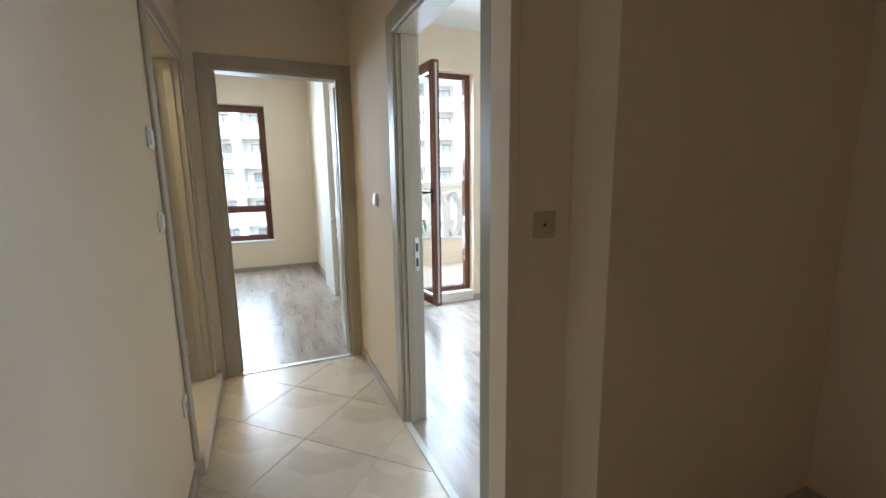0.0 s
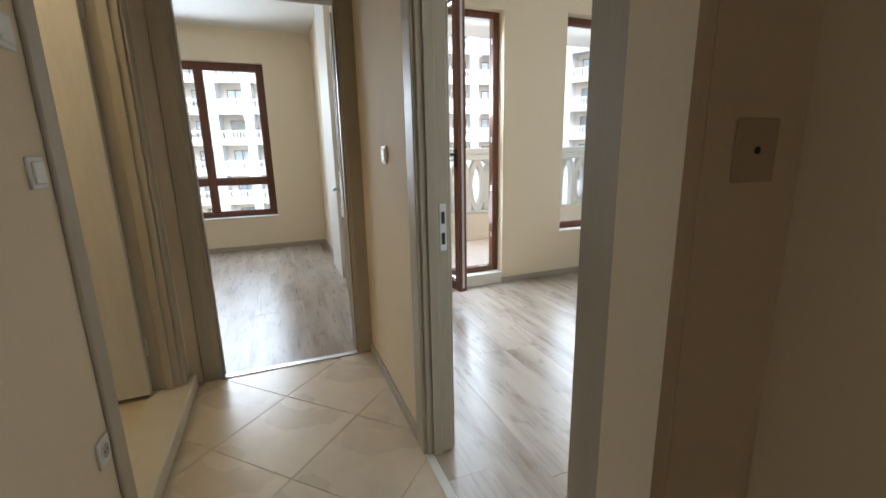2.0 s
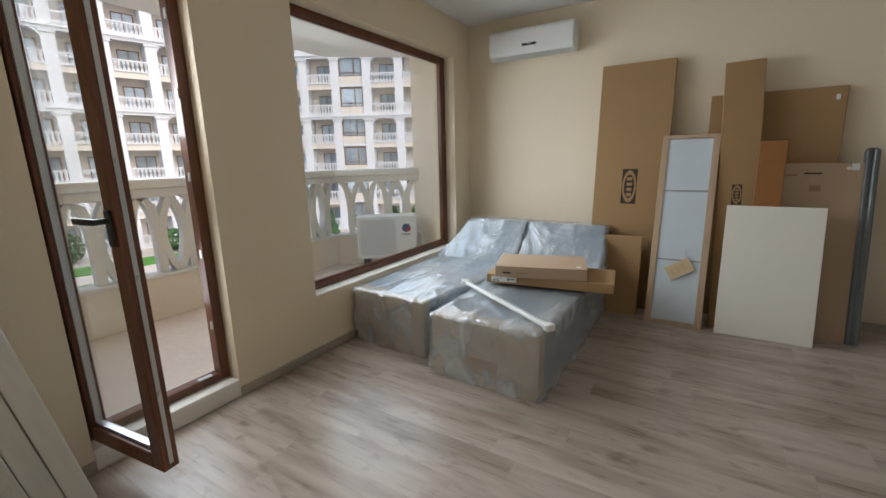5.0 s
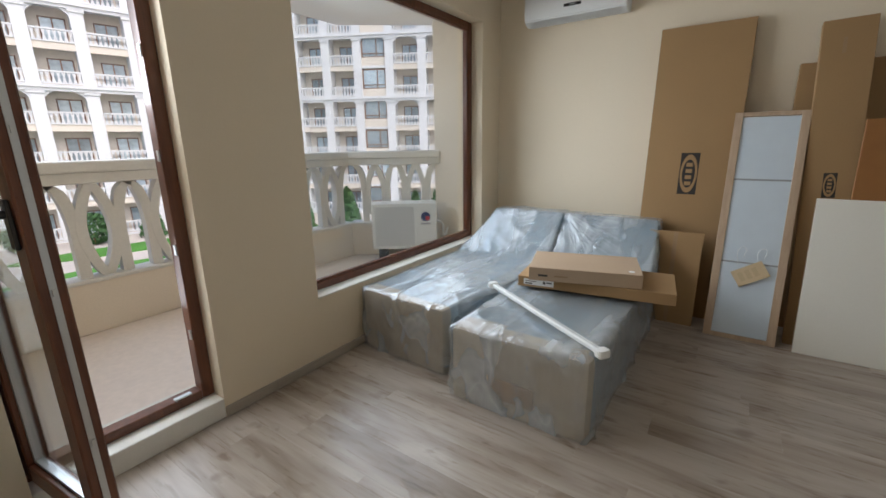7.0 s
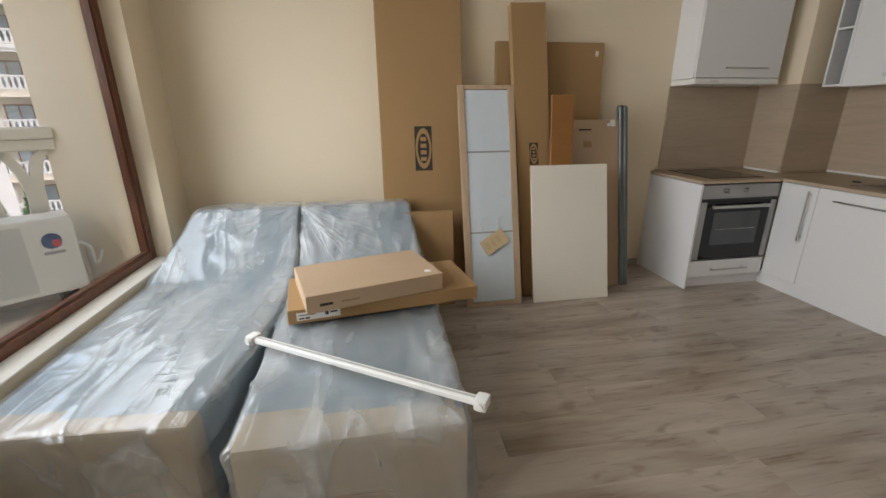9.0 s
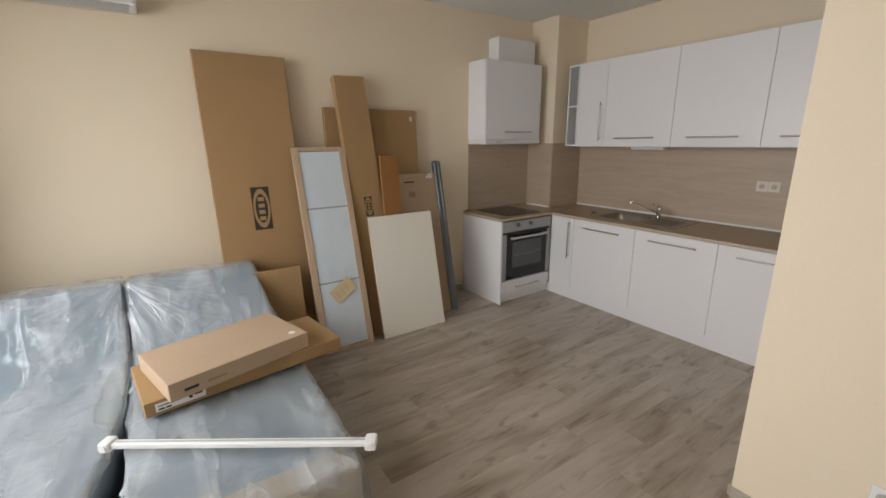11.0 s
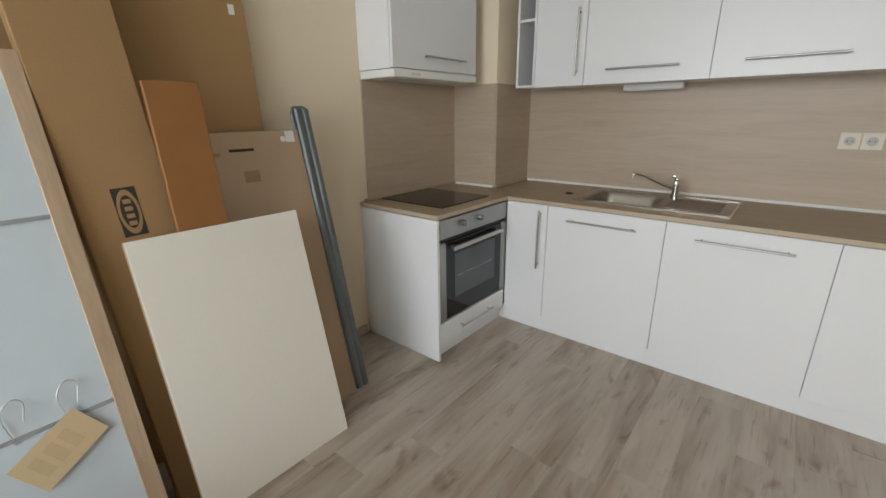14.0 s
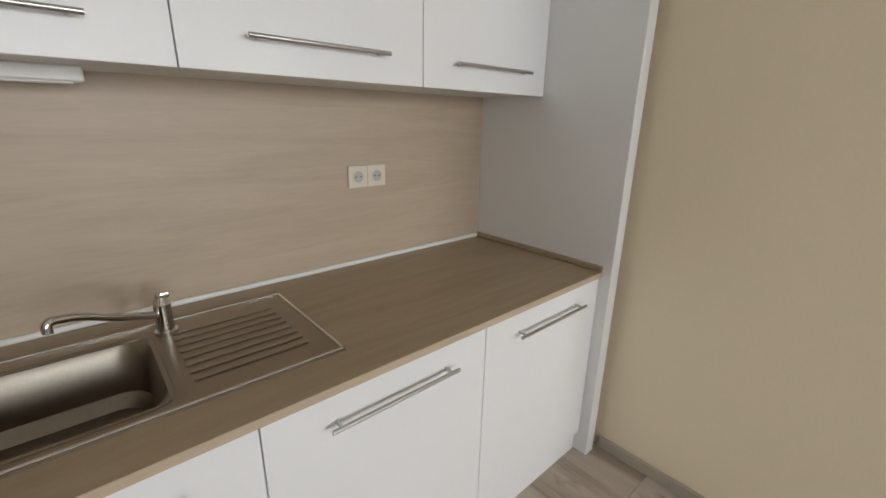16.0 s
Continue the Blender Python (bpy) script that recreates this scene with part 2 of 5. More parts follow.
SOFFIT = plain("balcony_soffit", (0.80, 0.77, 0.71), 0.9)
FACW = plain("white_facade", (0.66, 0.67, 0.68), 0.9, grain=6, stain=0.2, vary=0.05)
FACC = plain("cream_facade", (0.68, 0.62, 0.54), 0.9, grain=6, stain=0.2, vary=0.06)
FACFRAME = plain("far_window_frame", (0.20, 0.12, 0.085), 0.5, bump=0)
# pale blue-grey panes: the sky's reflection is put into the colour
FACGLASS = plain("far_glass_sky_tint", (0.34, 0.41, 0.45), 0.15, grain=2, stain=0.3, vary=0.4, bump=0, per_object=0.5, spec=0.9)
LAWN = plain("lawn", (0.075, 0.235, 0.03), 0.95, grain=9, stain=0.3, vary=0.3, bump=0.5, dist=0.02)
PAVING = plain("paving", (0.55, 0.50, 0.45), 0.9, grain=6, stain=0.3, vary=0.1)
LEAFM = plain("shrub_leaves", (0.045, 0.115, 0.03), 0.7, grain=20, stain=3, vary=0.4, per_object=0.2)


# ---- building blocks ----
def box_bm(bm, x0, x1, y0, y1, z0, z1, bevel=0.0, segments=1):
    r = bmesh.ops.create_cube(bm, size=1.0)
    vs = r["verts"]
    bmesh.ops.transform(bm, matrix=Matrix.LocRotScale(((x0 + x1) / 2, (y0 + y1) / 2, (z0 + z1) / 2), None, (x1 - x0, y1 - y0, z1 - z0)), verts=vs)
    if bevel:
        es = {e for v in vs for e in v.link_edges}
        bmesh.ops.bevel(bm, geom=list(es), offset=bevel, segments=segments, affect="EDGES", profile=0.6)
    return vs


def cyl_bm(bm, a, b, r, n=14, r2=None):
    a, b = Vector(a), Vector(b)
    res = bmesh.ops.create_cone(bm, cap_ends=True, segments=n, radius1=r, radius2=r if r2 is None else r2, depth=(b - a).length)
    q = (b - a).to_track_quat("Z", "Y").to_matrix().to_4x4()
    bmesh.ops.transform(bm, matrix=Matrix.Translation((a + b) / 2) @ q, verts=res["verts"])
    return res["verts"]


def finish(bm, name, mat, smooth=False):
    bmesh.ops.recalc_face_normals(bm, faces=bm.faces)
    me = bpy.data.meshes.new(name)
    bm.to_mesh(me)
    bm.free()
    for m in (mat if isinstance(mat, (list, tuple)) else [mat]):
        me.materials.append(m)
    if smooth:
        for p in me.polygons:
            p.use_smooth = True
        me.set_sharp_from_angle(angle=radians(38))
    return me


def thing(name, label, category, at=None, group="", kind=""):
    ob = new(name)
    ob.empty_display_size = 0.05
    if at is not None:
        ob.matrix_world = at if isinstance(at, Matrix) else Matrix.Translation(at)
    return tagged(ob, label, category, group, kind)


def part(name, bm, mat, parent, label="", smooth=False):
    ob = new(name, finish(bm, name, mat, smooth))
    ob.parent = parent
    if label:
        ob["label"] = label
    return ob


def solid(name, bm, mat, label="", category="", kind="", smooth=False, at=None, group=""):
    ob = new(name, finish(bm, name, mat, smooth))
    if at is not None:
        ob.matrix_world = at
    return tagged(ob, label, category, group, kind)


def boxp(name, dims, mat, parent, label="", bevel=0.0, segments=1):
    bm = bmesh.new()
    box_bm(bm, *dims, bevel=bevel, segments=segments)
    return part(name, bm, mat, parent, label)


def boxs(name, dims, mat, label, category, kind="", bevel=0.0, group=""):
    bm = bmesh.new()
    box_bm(bm, *dims, bevel=bevel)
    return solid(name, bm, mat, label, category, kind, group=group)


def wall(name, axis, f0, f1, a0, a1, z0, z1, holes, mat, label):
    """A wall between the faces f0 and f1 on one axis, from a0 to a1 along the other, with holes (a, b, za, zb)."""
    bm = bmesh.new()
    cuts = sorted({a0, a1, *[h[0] for h in holes], *[h[1] for h in holes]})
    for p, q in zip(cuts, cuts[1:]):
        mine = sorted((h[2], h[3]) for h in holes if h[0] < (p + q) / 2 < h[1])
        z = z0
        for s, e in mine + [(z1, z1)]:
            if s - z > 1e-4:
                if axis == "x":
                    box_bm(bm, f0, f1, p, q, z, s)
                else:
                    box_bm(bm, p, q, f0, f1, z, s)
            z = e
    bmesh.ops.remove_doubles(bm, verts=bm.verts, dist=1e-5)
    return solid(name, bm, mat, label, "wall", "structure")


def tube(name, pts, r, mat, parent, label="", cyclic=False):
    cu = bpy.data.curves.new(name, "CURVE")
    cu.dimensions, cu.bevel_depth, cu.bevel_resolution, cu.use_fill_caps = "3D", r, 3, True
    sp = cu.splines.new("BEZIER")
    sp.bezier_points.add(len(pts) - 1)
    for b, p in zip(sp.bezier_points, pts):
        b.co, b.handle_left_type, b.handle_right_type = p, "AUTO", "AUTO"
    sp.use_cyclic_u = cyclic
    tmp = new("tmp", cu)
    me = bpy.data.meshes.new_from_object(tmp.evaluated_get(bpy.context.evaluated_depsgraph_get()))
    bpy.data.objects.remove(tmp)
    me.materials.clear()
    me.materials.append(mat)
    for p in me.polygons:
        p.use_smooth = True
    ob = new(name, me)
    ob.parent = parent
    if label:
        ob["label"] = label
    return ob


# ---- the flat: walls, floors, ceilings ----
H = 2.88                       # ceiling height
XW, YW, YK = 5.61, 4.60, -0.70  # end wall, window wall, kitchen wall
HX0, HX1, LX = -0.08, 0.96, 1.075  # hall walls; living side of the hall wall
BY0, BY1, BX1 = 3.65, 7.48, 1.09    # bedroom
NX, NY = 2.575, 1.42            # corner of the kitchen recess
RX, RY = 2.33, 1.325            # entry recess
PX = 0.930                      # face of the pier beside it
JX, JY = 1.15, 1.482            # step in the wall beside the living room door

wall("wall_window", "y", YW, YW + 0.28, LX, XW + 0.2, -0.2, H, [(1.70, 2.46, 0.105, 2.46), (3.125, 5.245, 0.455, 2.50)], WALL, "cream painted window wall with a balcony door and a large window")
wall("wall_end", "x", XW, XW + 0.2, YK - 0.2, YW, -0.2, H, [], WALL, "plain cream painted end wall")
wall("wall_kitchen", "y", YK - 0.2, YK, RX, XW, -0.2, H, [], WALL, "cream painted wall behind the kitchen units")
wall("wall_recess_side", "x", RX + 0.002, NX, YK, NY, -0.2, H, [], WALL, "cream painted wall at the end of the kitchen")
wall("wall_living_back", "y", RY, NY, JX, RX + 0.002, -0.2, H, [], WALL, "cream painted partition behind the living room door")
wall("wall_hall_pier", "x", PX, HX1 - 0.001, JY, 1.584, -0.2, H, [], WALL, "narrow cream painted pier beside the living room door")
wall("wall_hall_jog", "y", JY, JY + 0.10, LX, JX, -0.2, H, [], WALL, "narrow cream painted wall face beside the living room door")
wall("wall_hall_jog_side", "x", JX, JX + 0.10, NY, JY + 0.10, -0.2, H, [], WALL, "short cream painted return of the hall wall")
wall("wall_hall_east", "x", HX1, LX, JY, BY0, -0.2, H, [(1.66, 2.60, -0.01, 2.10)], WALL, "cream painted hall wall with the living room doorway")
wall("wall_hall_west", "x", HX0 - 0.14, HX0, -1.6, BY0, -0.2, H, [(2.62, 3.50, 0.0, 2.10)], WALL, "cream painted hall wall with the bathroom doorway")
wall("wall_bedroom_door", "y", BY0, BY0 + 0.12, -2.8, BX1 + 0.1, -0.2, H, [(0.05, 0.90, -0.01, 2.105)], WALL, "cream painted wall with the bedroom doorway")
wall("wall_bedroom_east", "x", BX1, BX1 + 0.12, BY0 + 0.12, BY1 + 0.3, -0.2, H, [], WALL, "cream painted bedroom side wall")
wall("wall_bedroom_west", "x", -2.8, -2.68, BY0 + 0.12, BY1, -0.2, H, [], WALL, "cream painted bedroom side wall")
wall("wall_bedroom_window", "y", BY1, BY1 + 0.3, -2.8, BX1, -0.2, H, [(-1.10, 0.46, 0.45, 2.48)], WALL, "cream painted bedroom window wall")
wall("wall_entry", "y", -1.7, -1.6, HX0 - 0.14, RX, -0.2, H, [], WALL, "cream painted wall at the end of the entry")
# unseen shell added behind the doorway, keeps open sky out of the hall
wall("wall_fill_shell_far", "x", 3.9, 4.0, -2.8, -0.9, -0.2, H, [], WALL, "unseen wall of the shell behind the added doorway")
wall("wall_fill_shell_west", "x", RX, RX + 0.1, -2.8, -1.7, -0.2, H, [], WALL, "unseen side wall of the shell behind the added doorway")
wall("wall_fill_shell_south", "y", -2.9, -2.8, RX, 4.0, -0.2, H, [], WALL, "unseen side wall of the shell behind the added doorway")
boxs("ceiling_fill_shell", (RX + 0.101, 4.0, -2.9, -0.902, H, H + 0.12), CEIL, "unseen ceiling of the shell behind the added doorway", "ceiling", "structure")
boxs("floor_fill_shell", (RX + 0.101, 4.0, -2.9, -0.902, -0.2, 0.0), SCREED, "unseen floor of the shell behind the added doorway", "floor", "structure")
# this doorway is added only to let the fill light in
wall("wall_entry_east", "x", RX, RX + 0.1, -1.7, YK - 0.2, -0.2, H, [(-1.6, -0.96, 0.0, 2.05)], WALL, "unseen cream entry wall with a doorway added for fill light")
wall("wall_bathroom_far", "x", -1.7, -1.6, 2.3, BY0, -0.2, H, [], WALL, "dim bathroom wall")
wall("wall_bathroom_side", "y", 2.2, 2.3, -1.7, HX0 - 0.14, -0.2, H, [], WALL, "dim bathroom side wall")

boxs("ceiling", (HX0 - 0.14, XW, -1.7, YW, H, H + 0.12), CEIL, "white painted flat ceiling", "ceiling", "structure")
boxs("ceiling_bedroom", (-2.8, BX1 + 0.1, YW + 0.002, BY1 + 0.3, H, H + 0.12), CEIL, "white painted bedroom ceiling", "ceiling", "structure")
boxs("ceiling_bathroom", (-2.8, HX0 - 0.142, 2.2, YW, H, H + 0.12), CEIL, "white painted ceiling", "ceiling", "structure")

boxs("bedroom_pilaster", (1.035, BX1, 5.45, 6.15, 0.0, H), REVEAL, "shallow white boxed column on the bedroom side wall", "column", "structure", bevel=0.003)
screed = boxs("floor", (-2.8, XW, -1.7, BY1, -0.2, -0.014), SCREED, "floor slab under the flat", "floor", "structure")


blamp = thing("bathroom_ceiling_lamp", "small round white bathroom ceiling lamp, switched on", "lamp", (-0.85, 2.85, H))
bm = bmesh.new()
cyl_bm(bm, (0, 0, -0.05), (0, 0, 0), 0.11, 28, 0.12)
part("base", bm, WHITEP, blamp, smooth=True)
boxs("floor_bathroom", (-1.6, HX0 - 0.141, 2.3, BY0, -0.014, 0.07), plain("bathroom_tile", (0.72, 0.62, 0.45), 0.3, grain=14, stain=3, vary=0.08, bump=0.02), "cream tiled bathroom floor", "floor", "structure")


def baseboard(a, b, n, h=0.06):
    """A skirting board from a to b whose room side is n."""
    a, b, n = Vector(a), Vector(b), Vector(n)
    d = b - a
    bm = bmesh.new()
    box_bm(bm, 0, d.length, -0.001, 0.014, 0, h, bevel=0.004)
    x = d.normalized()
    m = Matrix((x.to_4d(), n.to_4d(), Vector((0, 0, 1, 0)), (0, 0, 0, 1))).transposed()
    m.col[3] = (*a, 1)
    ob = solid("baseboard", bm, BASEB, "grey-beige wood-effect skirting board", "baseboard", "structure")
    ob.matrix_world = m
    return ob


for a, b, n in (((2.46, YW, 0), (3.5, YW, 0), (0, -1, 0)), ((3.5, YW, 0), (XW, YW, 0), (0, -1, 0)), ((LX, YW, 0), (1.70, YW, 0), (0, -1, 0)),
                ((XW, YW, 0), (XW, 0.74, 0), (-1, 0, 0)), ((NX, 0.06, 0), (NX, NY, 0), (1, 0, 0)), ((NX, NY, 0), (JX + 0.1, NY, 0), (0, 1, 0)),
                ((HX1, 2.678, 0), (HX1, BY0, 0), (-1, 0, 0)), ((PX, JY, 0), (PX, 1.584, 0), (-1, 0, 0)), ((PX, JY, 0), (JX, JY, 0), (0, -1, 0)), ((HX0, -1.6, 0), (HX0, 2.55, 0), (1, 0, 0)),
                ((JX, RY, 0), (RX, RY, 0), (0, -1, 0)), ((JX, JY, 0), (JX, RY, 0), (-1, 0, 0)), ((RX, RY, 0), (RX, -1.6, 0), (-1, 0, 0)), ((-2.68, BY1, 0), (BX1, BY1, 0), (0, -1, 0)),
                ((BX1, BY1, 0), (BX1, 6.15, 0), (-1, 0, 0)), ((BX1, 5.45, 0), (BX1, BY0 + 0.12, 0), (-1, 0, 0)), ((LX, 2.678, 0), (LX, YW, 0), (1, 0, 0))):
    baseboard(a, b, n)

# door thresholds
boxs("threshold_bedroom", (0.05, 0.885, BY0 - 0.012, BY0 + 0.03, -0.004, 0.006), ALU, "slim aluminium threshold strip", "threshold", "structure")
boxs("threshold_living", (HX1 - 0.01, HX1 + 0.025, 1.66, 2.60, -0.004, 0.006), WHITEP, "slim pale threshold strip", "threshold", "structure")
boxs("threshold_bathroom", (HX0 - 0.14, HX0 + 0.045, 2.57, 3.60, 0, 0.085), plain("cream_marble", (0.72, 0.66, 0.55), 0.3, grain=12, stain=4, vary=0.06, bump=0.02), "raised cream stone bathroom threshold", "threshold", "structure", bevel=0.006)


# ---- doors ----
def casing(name, label, w0, w1, top, t0, t1, width=0.085, proud=0.014, swap=False, base=0.0, flip=False):
    """A door frame: jambs and head lining from t0 to t1 through the wall and flat architraves on both sides, between w0 and w1."""
    th = thing(name, label, "door frame", kind="structure")

    def put(nm, a, b, c, d, e, f, bev=0.004):
        boxp(nm, (c, d, a, b, e, f) if swap else (a, b, c, d, e, f), CASING, th, bevel=bev)
    j = 0.03
    put("jamb", w0 - 0.001, w0 + j, t0, t1, base, top)
    put("jamb", w1 - j, w1 + 0.001, t0, t1, base, top)
    put("head", w0 + j, w1 - j, t0, t1, top - j, top + 0.001)
    # door stops
    tm = t0 + 0.055 if not flip else t1 - 0.045
    put("stop", w0 + j, w0 + j + 0.012, tm - 0.03, tm + 0.01, base, top - j, 0.002)
    put("stop", w1 - j - 0.012, w1 - j, tm - 0.03, tm + 0.01, base, top - j, 0.002)
    for c, d in ((t0 - proud, t0), (t1, t1 + proud)):
        put("architrave", w0 - width + 0.02, w0 + 0.02, c, d, base, top + width - 0.02)
        put("architrave", w1 - 0.02, w1 + width - 0.02, c, d, base, top + width - 0.02)
        put("architrave", w0 + 0.02, w1 - 0.02, c, d, top - 0.02, top + width - 0.02)
    return th


casing("door_frame_bedroom", "grey-beige wood-effect bedroom door frame", 0.05, 0.90, 2.105, BY0, BY0 + 0.12)
living_frame = casing("door_frame_living", "grey-beige wood-effect living room door frame", 1.66, 2.60, 2.10, HX1, LX, width=0.095, swap=True)
casing("door_frame_bathroom", "grey-beige wood-effect bathroom door frame", 2.62, 3.50, 2.10, HX0 - 0.14, HX0, swap=True, base=0.085, flip=True)
# strike plate of the living room door
boxp("strike_plate", (HX1 + 0.075, HX1 + 0.102, 2.566, 2.572, 0.88, 1.06), ALU, living_frame, "nickel strike plate with two slots", bevel=0.002)
for z in (0.905, 0.985):
    boxp("slot", (HX1 + 0.082, HX1 + 0.095, 2.564, 2.5665, z, z + 0.045), BLACKP, living_frame)


def door_leaf(name, label, width, at, height=2.04, z0=0.008, panels=True, handles=(-1, 1), handle_z=1.0):
    """A hinged leaf: x from the hinge to the free edge, y its thickness."""
    th = thing(name, label, "door", at, kind="structure")
    bm = bmesh.new()
    box_bm(bm, 0, width, -0.02, 0.02, z0, height, bevel=0.003)
    part("leaf", bm, LEAF, th)
    if panels:
        for s in (-1, 1):
            for za, zb in ((0.18, 0.86), (1.12, height - 0.16)):
                bm = bmesh.new()
                for d in ((0.13, width - 0.13, za, za + 0.018), (0.13, width - 0.13, zb - 0.018, zb), (0.13, 0.148, za + 0.018, zb - 0.018), (width - 0.148, width - 0.13, za + 0.018, zb - 0.018)):
                    box_bm(bm, d[0], d[1], s * 0.0195 if s > 0 else -0.026, 0.026 if s > 0 else -0.0195, d[2], d[3], bevel=0.003)
                part("moulding", bm, LEAF, th)
    for s in handles:
        x = width - 0.065
        bm = bmesh.new()
        cyl_bm(bm, (x, s * 0.02, handle_z), (x, s * 0.028, handle_z), 0.025, 20)
        rose = part("rose", bm, ALU, th, "satin nickel rose", smooth=True)
        tube("lever", [(x, s * 0.026, handle_z), (x, s * 0.06, handle_z), (x - 0.02, s * 0.067, handle_z), (x - 0.12, s * 0.066, handle_z)], 0.0095, ALU, th, "satin nickel lever handle")
        bm = bmesh.new()
        cyl_bm(bm, (x, s * 0.02, handle_z - 0.09), (x, s * 0.027, handle_z - 0.09), 0.022, 20)
        part("key_rose", bm, ALU, th, "satin nickel keyhole rose", smooth=True)
    for z in (0.25, 1.8):
        bm = bmesh.new()
        cyl_bm(bm, (-0.006, -0.022, z - 0.05), (-0.006, -0.022, z + 0.05), 0.008, 10)
        part("hinge", bm, ALU, th, smooth=True)
    return th


door_leaf("door_1", "pale wood-effect bedroom door, standing open", 0.80, pose(0.872, 3.745, 0, 0, 0, 83))
door_leaf("door_2", "pale panelled living room door, standing open", 0.90, pose(1.09, 1.638, 0, 0, 0, 1.0))
door_leaf("door_3", "pale wood-effect bathroom door, standing open inwards", 0.80, pose(HX0 - 0.13, 3.445, 0.085, 0, 0, 183.0), height=1.97, handles=(), panels=False)

# ---- floors, piece by piece ----
def plank_mesh(w, l):
    bm = bmesh.new()
    box_bm(bm, 0, w, 0, l, -0.012, 0, bevel=0.0003)
    return finish(bm, "plank", LAMINATE)


PLANK_W, PLANK_L = 0.193, 1.29
plank_cache = {}


def plank_floor(parent, x0, x1, y0, y1, seed, skip=None):
    rng = random.Random(seed)
    x, row = x0, 0
    while x < x1 - 0.01:
        w = min(PLANK_W, x1 - x)
        y = y0 - rng.uniform(0.05, 1.1)
        while y < y1 - 0.01:
            a, b = max(y, y0), min(y + PLANK_L, y1)
            if b - a > 0.02 and not (skip and skip(x + w / 2, (a + b) / 2)):
                key = (round(w, 3), round(b - a, 2))
                if key not in plank_cache:
                    plank_cache[key] = plank_mesh(w - 0.0003, key[1] - 0.0003)
                ob = new("plank", plank_cache[key])
                ob.location = (x, a, 0)
                ob.parent = parent
            y += PLANK_L
        x += PLANK_W


# ---- windows ----
def window_frame_parts(th, x0, x1, z0, z1, y0, y1, w, mullions=(), transoms=()):
    """A rectangular window frame with mullions (x) and transoms (z), and one pane in each light."""
    boxp("frame_side", (x0, x0 + w, y0, y1, z0, z1), FRAME, th, bevel=0.006)
    boxp("frame_side", (x1 - w, x1, y0, y1, z0, z1), FRAME, th, bevel=0.006)
    for nm, a, b in (("frame_bottom", z0, z0 + w), ("frame_top", z1 - w, z1)):
        boxp(nm, (x0 + w, x1 - w, y0, y1, a, b), FRAME, th, bevel=0.006)
    for m in mullions:
        boxp("mullion", (m - w / 2, m + w / 2, y0, y1, z0 + w, z1 - w), FRAME, th, bevel=0.006)
    xs = [x0 + w / 2, *mullions, x1 - w / 2]
    zs = [z0 + w / 2, *transoms, z1 - w / 2]
    for a, b in zip(xs, xs[1:]):
        for tz in transoms:
            boxp("transom", (a + w / 2, b - w / 2, y0 + 0.002, y1 - 0.002, tz - w / 2, tz + w / 2), FRAME, th, bevel=0.006)
        for c, d in zip(zs, zs[1:]):
            ym = (y0 + y1) / 2 + 0.008
            p = boxp("pane", (a + w / 2 - 0.01, b - w / 2 + 0.01, ym, ym + 0.004, c + w / 2 - 0.01, d - w / 2 + 0.01), GLASS, th, "clear glass pane")
            p.visible_shadow = False
            bm = bmesh.new()
            g = 0.012
            A, B, C, D = a + w / 2, b - w / 2, c + w / 2, d - w / 2
            for q in ((A, B, C, C + g), (A, B, D - g, D), (A, A + g, C + g, D - g), (B - g, B, C + g, D - g)):
                box_bm(bm, q[0], q[1], y0 + 0.012, ym, q[2], q[3], bevel=0.002)
            part("glazing_bead", bm, FRAME, th)


win = thing("window_1", "large fixed window in a dark reddish-brown frame", "window", kind="structure")
window_frame_parts(win, 3.125, 5.245, 0.455, 2.50, 4.715, 4.785, 0.062)
boxp("window_sill", (3.127, 5.243, 4.597, 4.716, 0.456, 0.466), REVEAL, win, "white inner window sill", bevel=0.003)

bwin = thing("window_2", "bedroom casement window in a reddish-brown frame", "window", kind="structure")
window_frame_parts(bwin, -1.10, 0.46, 0.45, 2.48, 7.60, 7.67, 0.085, mullions=(-0.32,), transoms=(0.95,))
boxp("window_sill", (-1.12, 0.48, 7.455, 7.60, 0.452, 0.466), WHITEP, bwin, "white bedroom window sill", bevel=0.003)

# balcony door
bdoor = thing("door_4", "glazed balcony door with a reddish-brown frame, leaf swung inwards", "balcony door", kind="structure")
BX0, BXE, BZ0, BZ1 = 1.70, 2.46, 0.112, 2.46
w = 0.06
for nm, d in (("frame_side", (BX0, BX0 + w, 4.69, 4.765, BZ0, BZ1)), ("frame_side", (BXE - w, BXE, 4.69, 4.765, BZ0, BZ1)),
              ("frame_bottom", (BX0 + w, BXE - w, 4.69, 4.765, BZ0, BZ0 + 0.05)), ("frame_top", (BX0 + w, BXE - w, 4.69, 4.765, BZ1 - w, BZ1))):
    boxp(nm, d, FRAME, bdoor, bevel=0.005)
boxp("seal", (BX0 + w, BX0 + w + 0.012, 4.70, 4.75, BZ0 + 0.05, BZ1 - w), ALU, bdoor, "grey rubber seal")
boxp("lock_keep", (BXE - w - 0.13, BXE - w - 0.05, 4.695, 4.72, BZ0 + 0.05, BZ0 + 0.058), ALU, bdoor, "silver lock keep")
for z in (0.45, 0.9, 1.35, 1.8, 2.2):
    boxp("lock_keep", (BXE - w - 0.006, BXE - w, 4.70, 4.72, z, z + 0.05), ALU, bdoor)
leaf = new("leaf")
leaf.parent = bdoor
leaf.matrix_world = pose(1.705, 4.685, 0.155, 0, 0, -83.5)
LW, LH, lw = 0.62, 2.255, 0.075
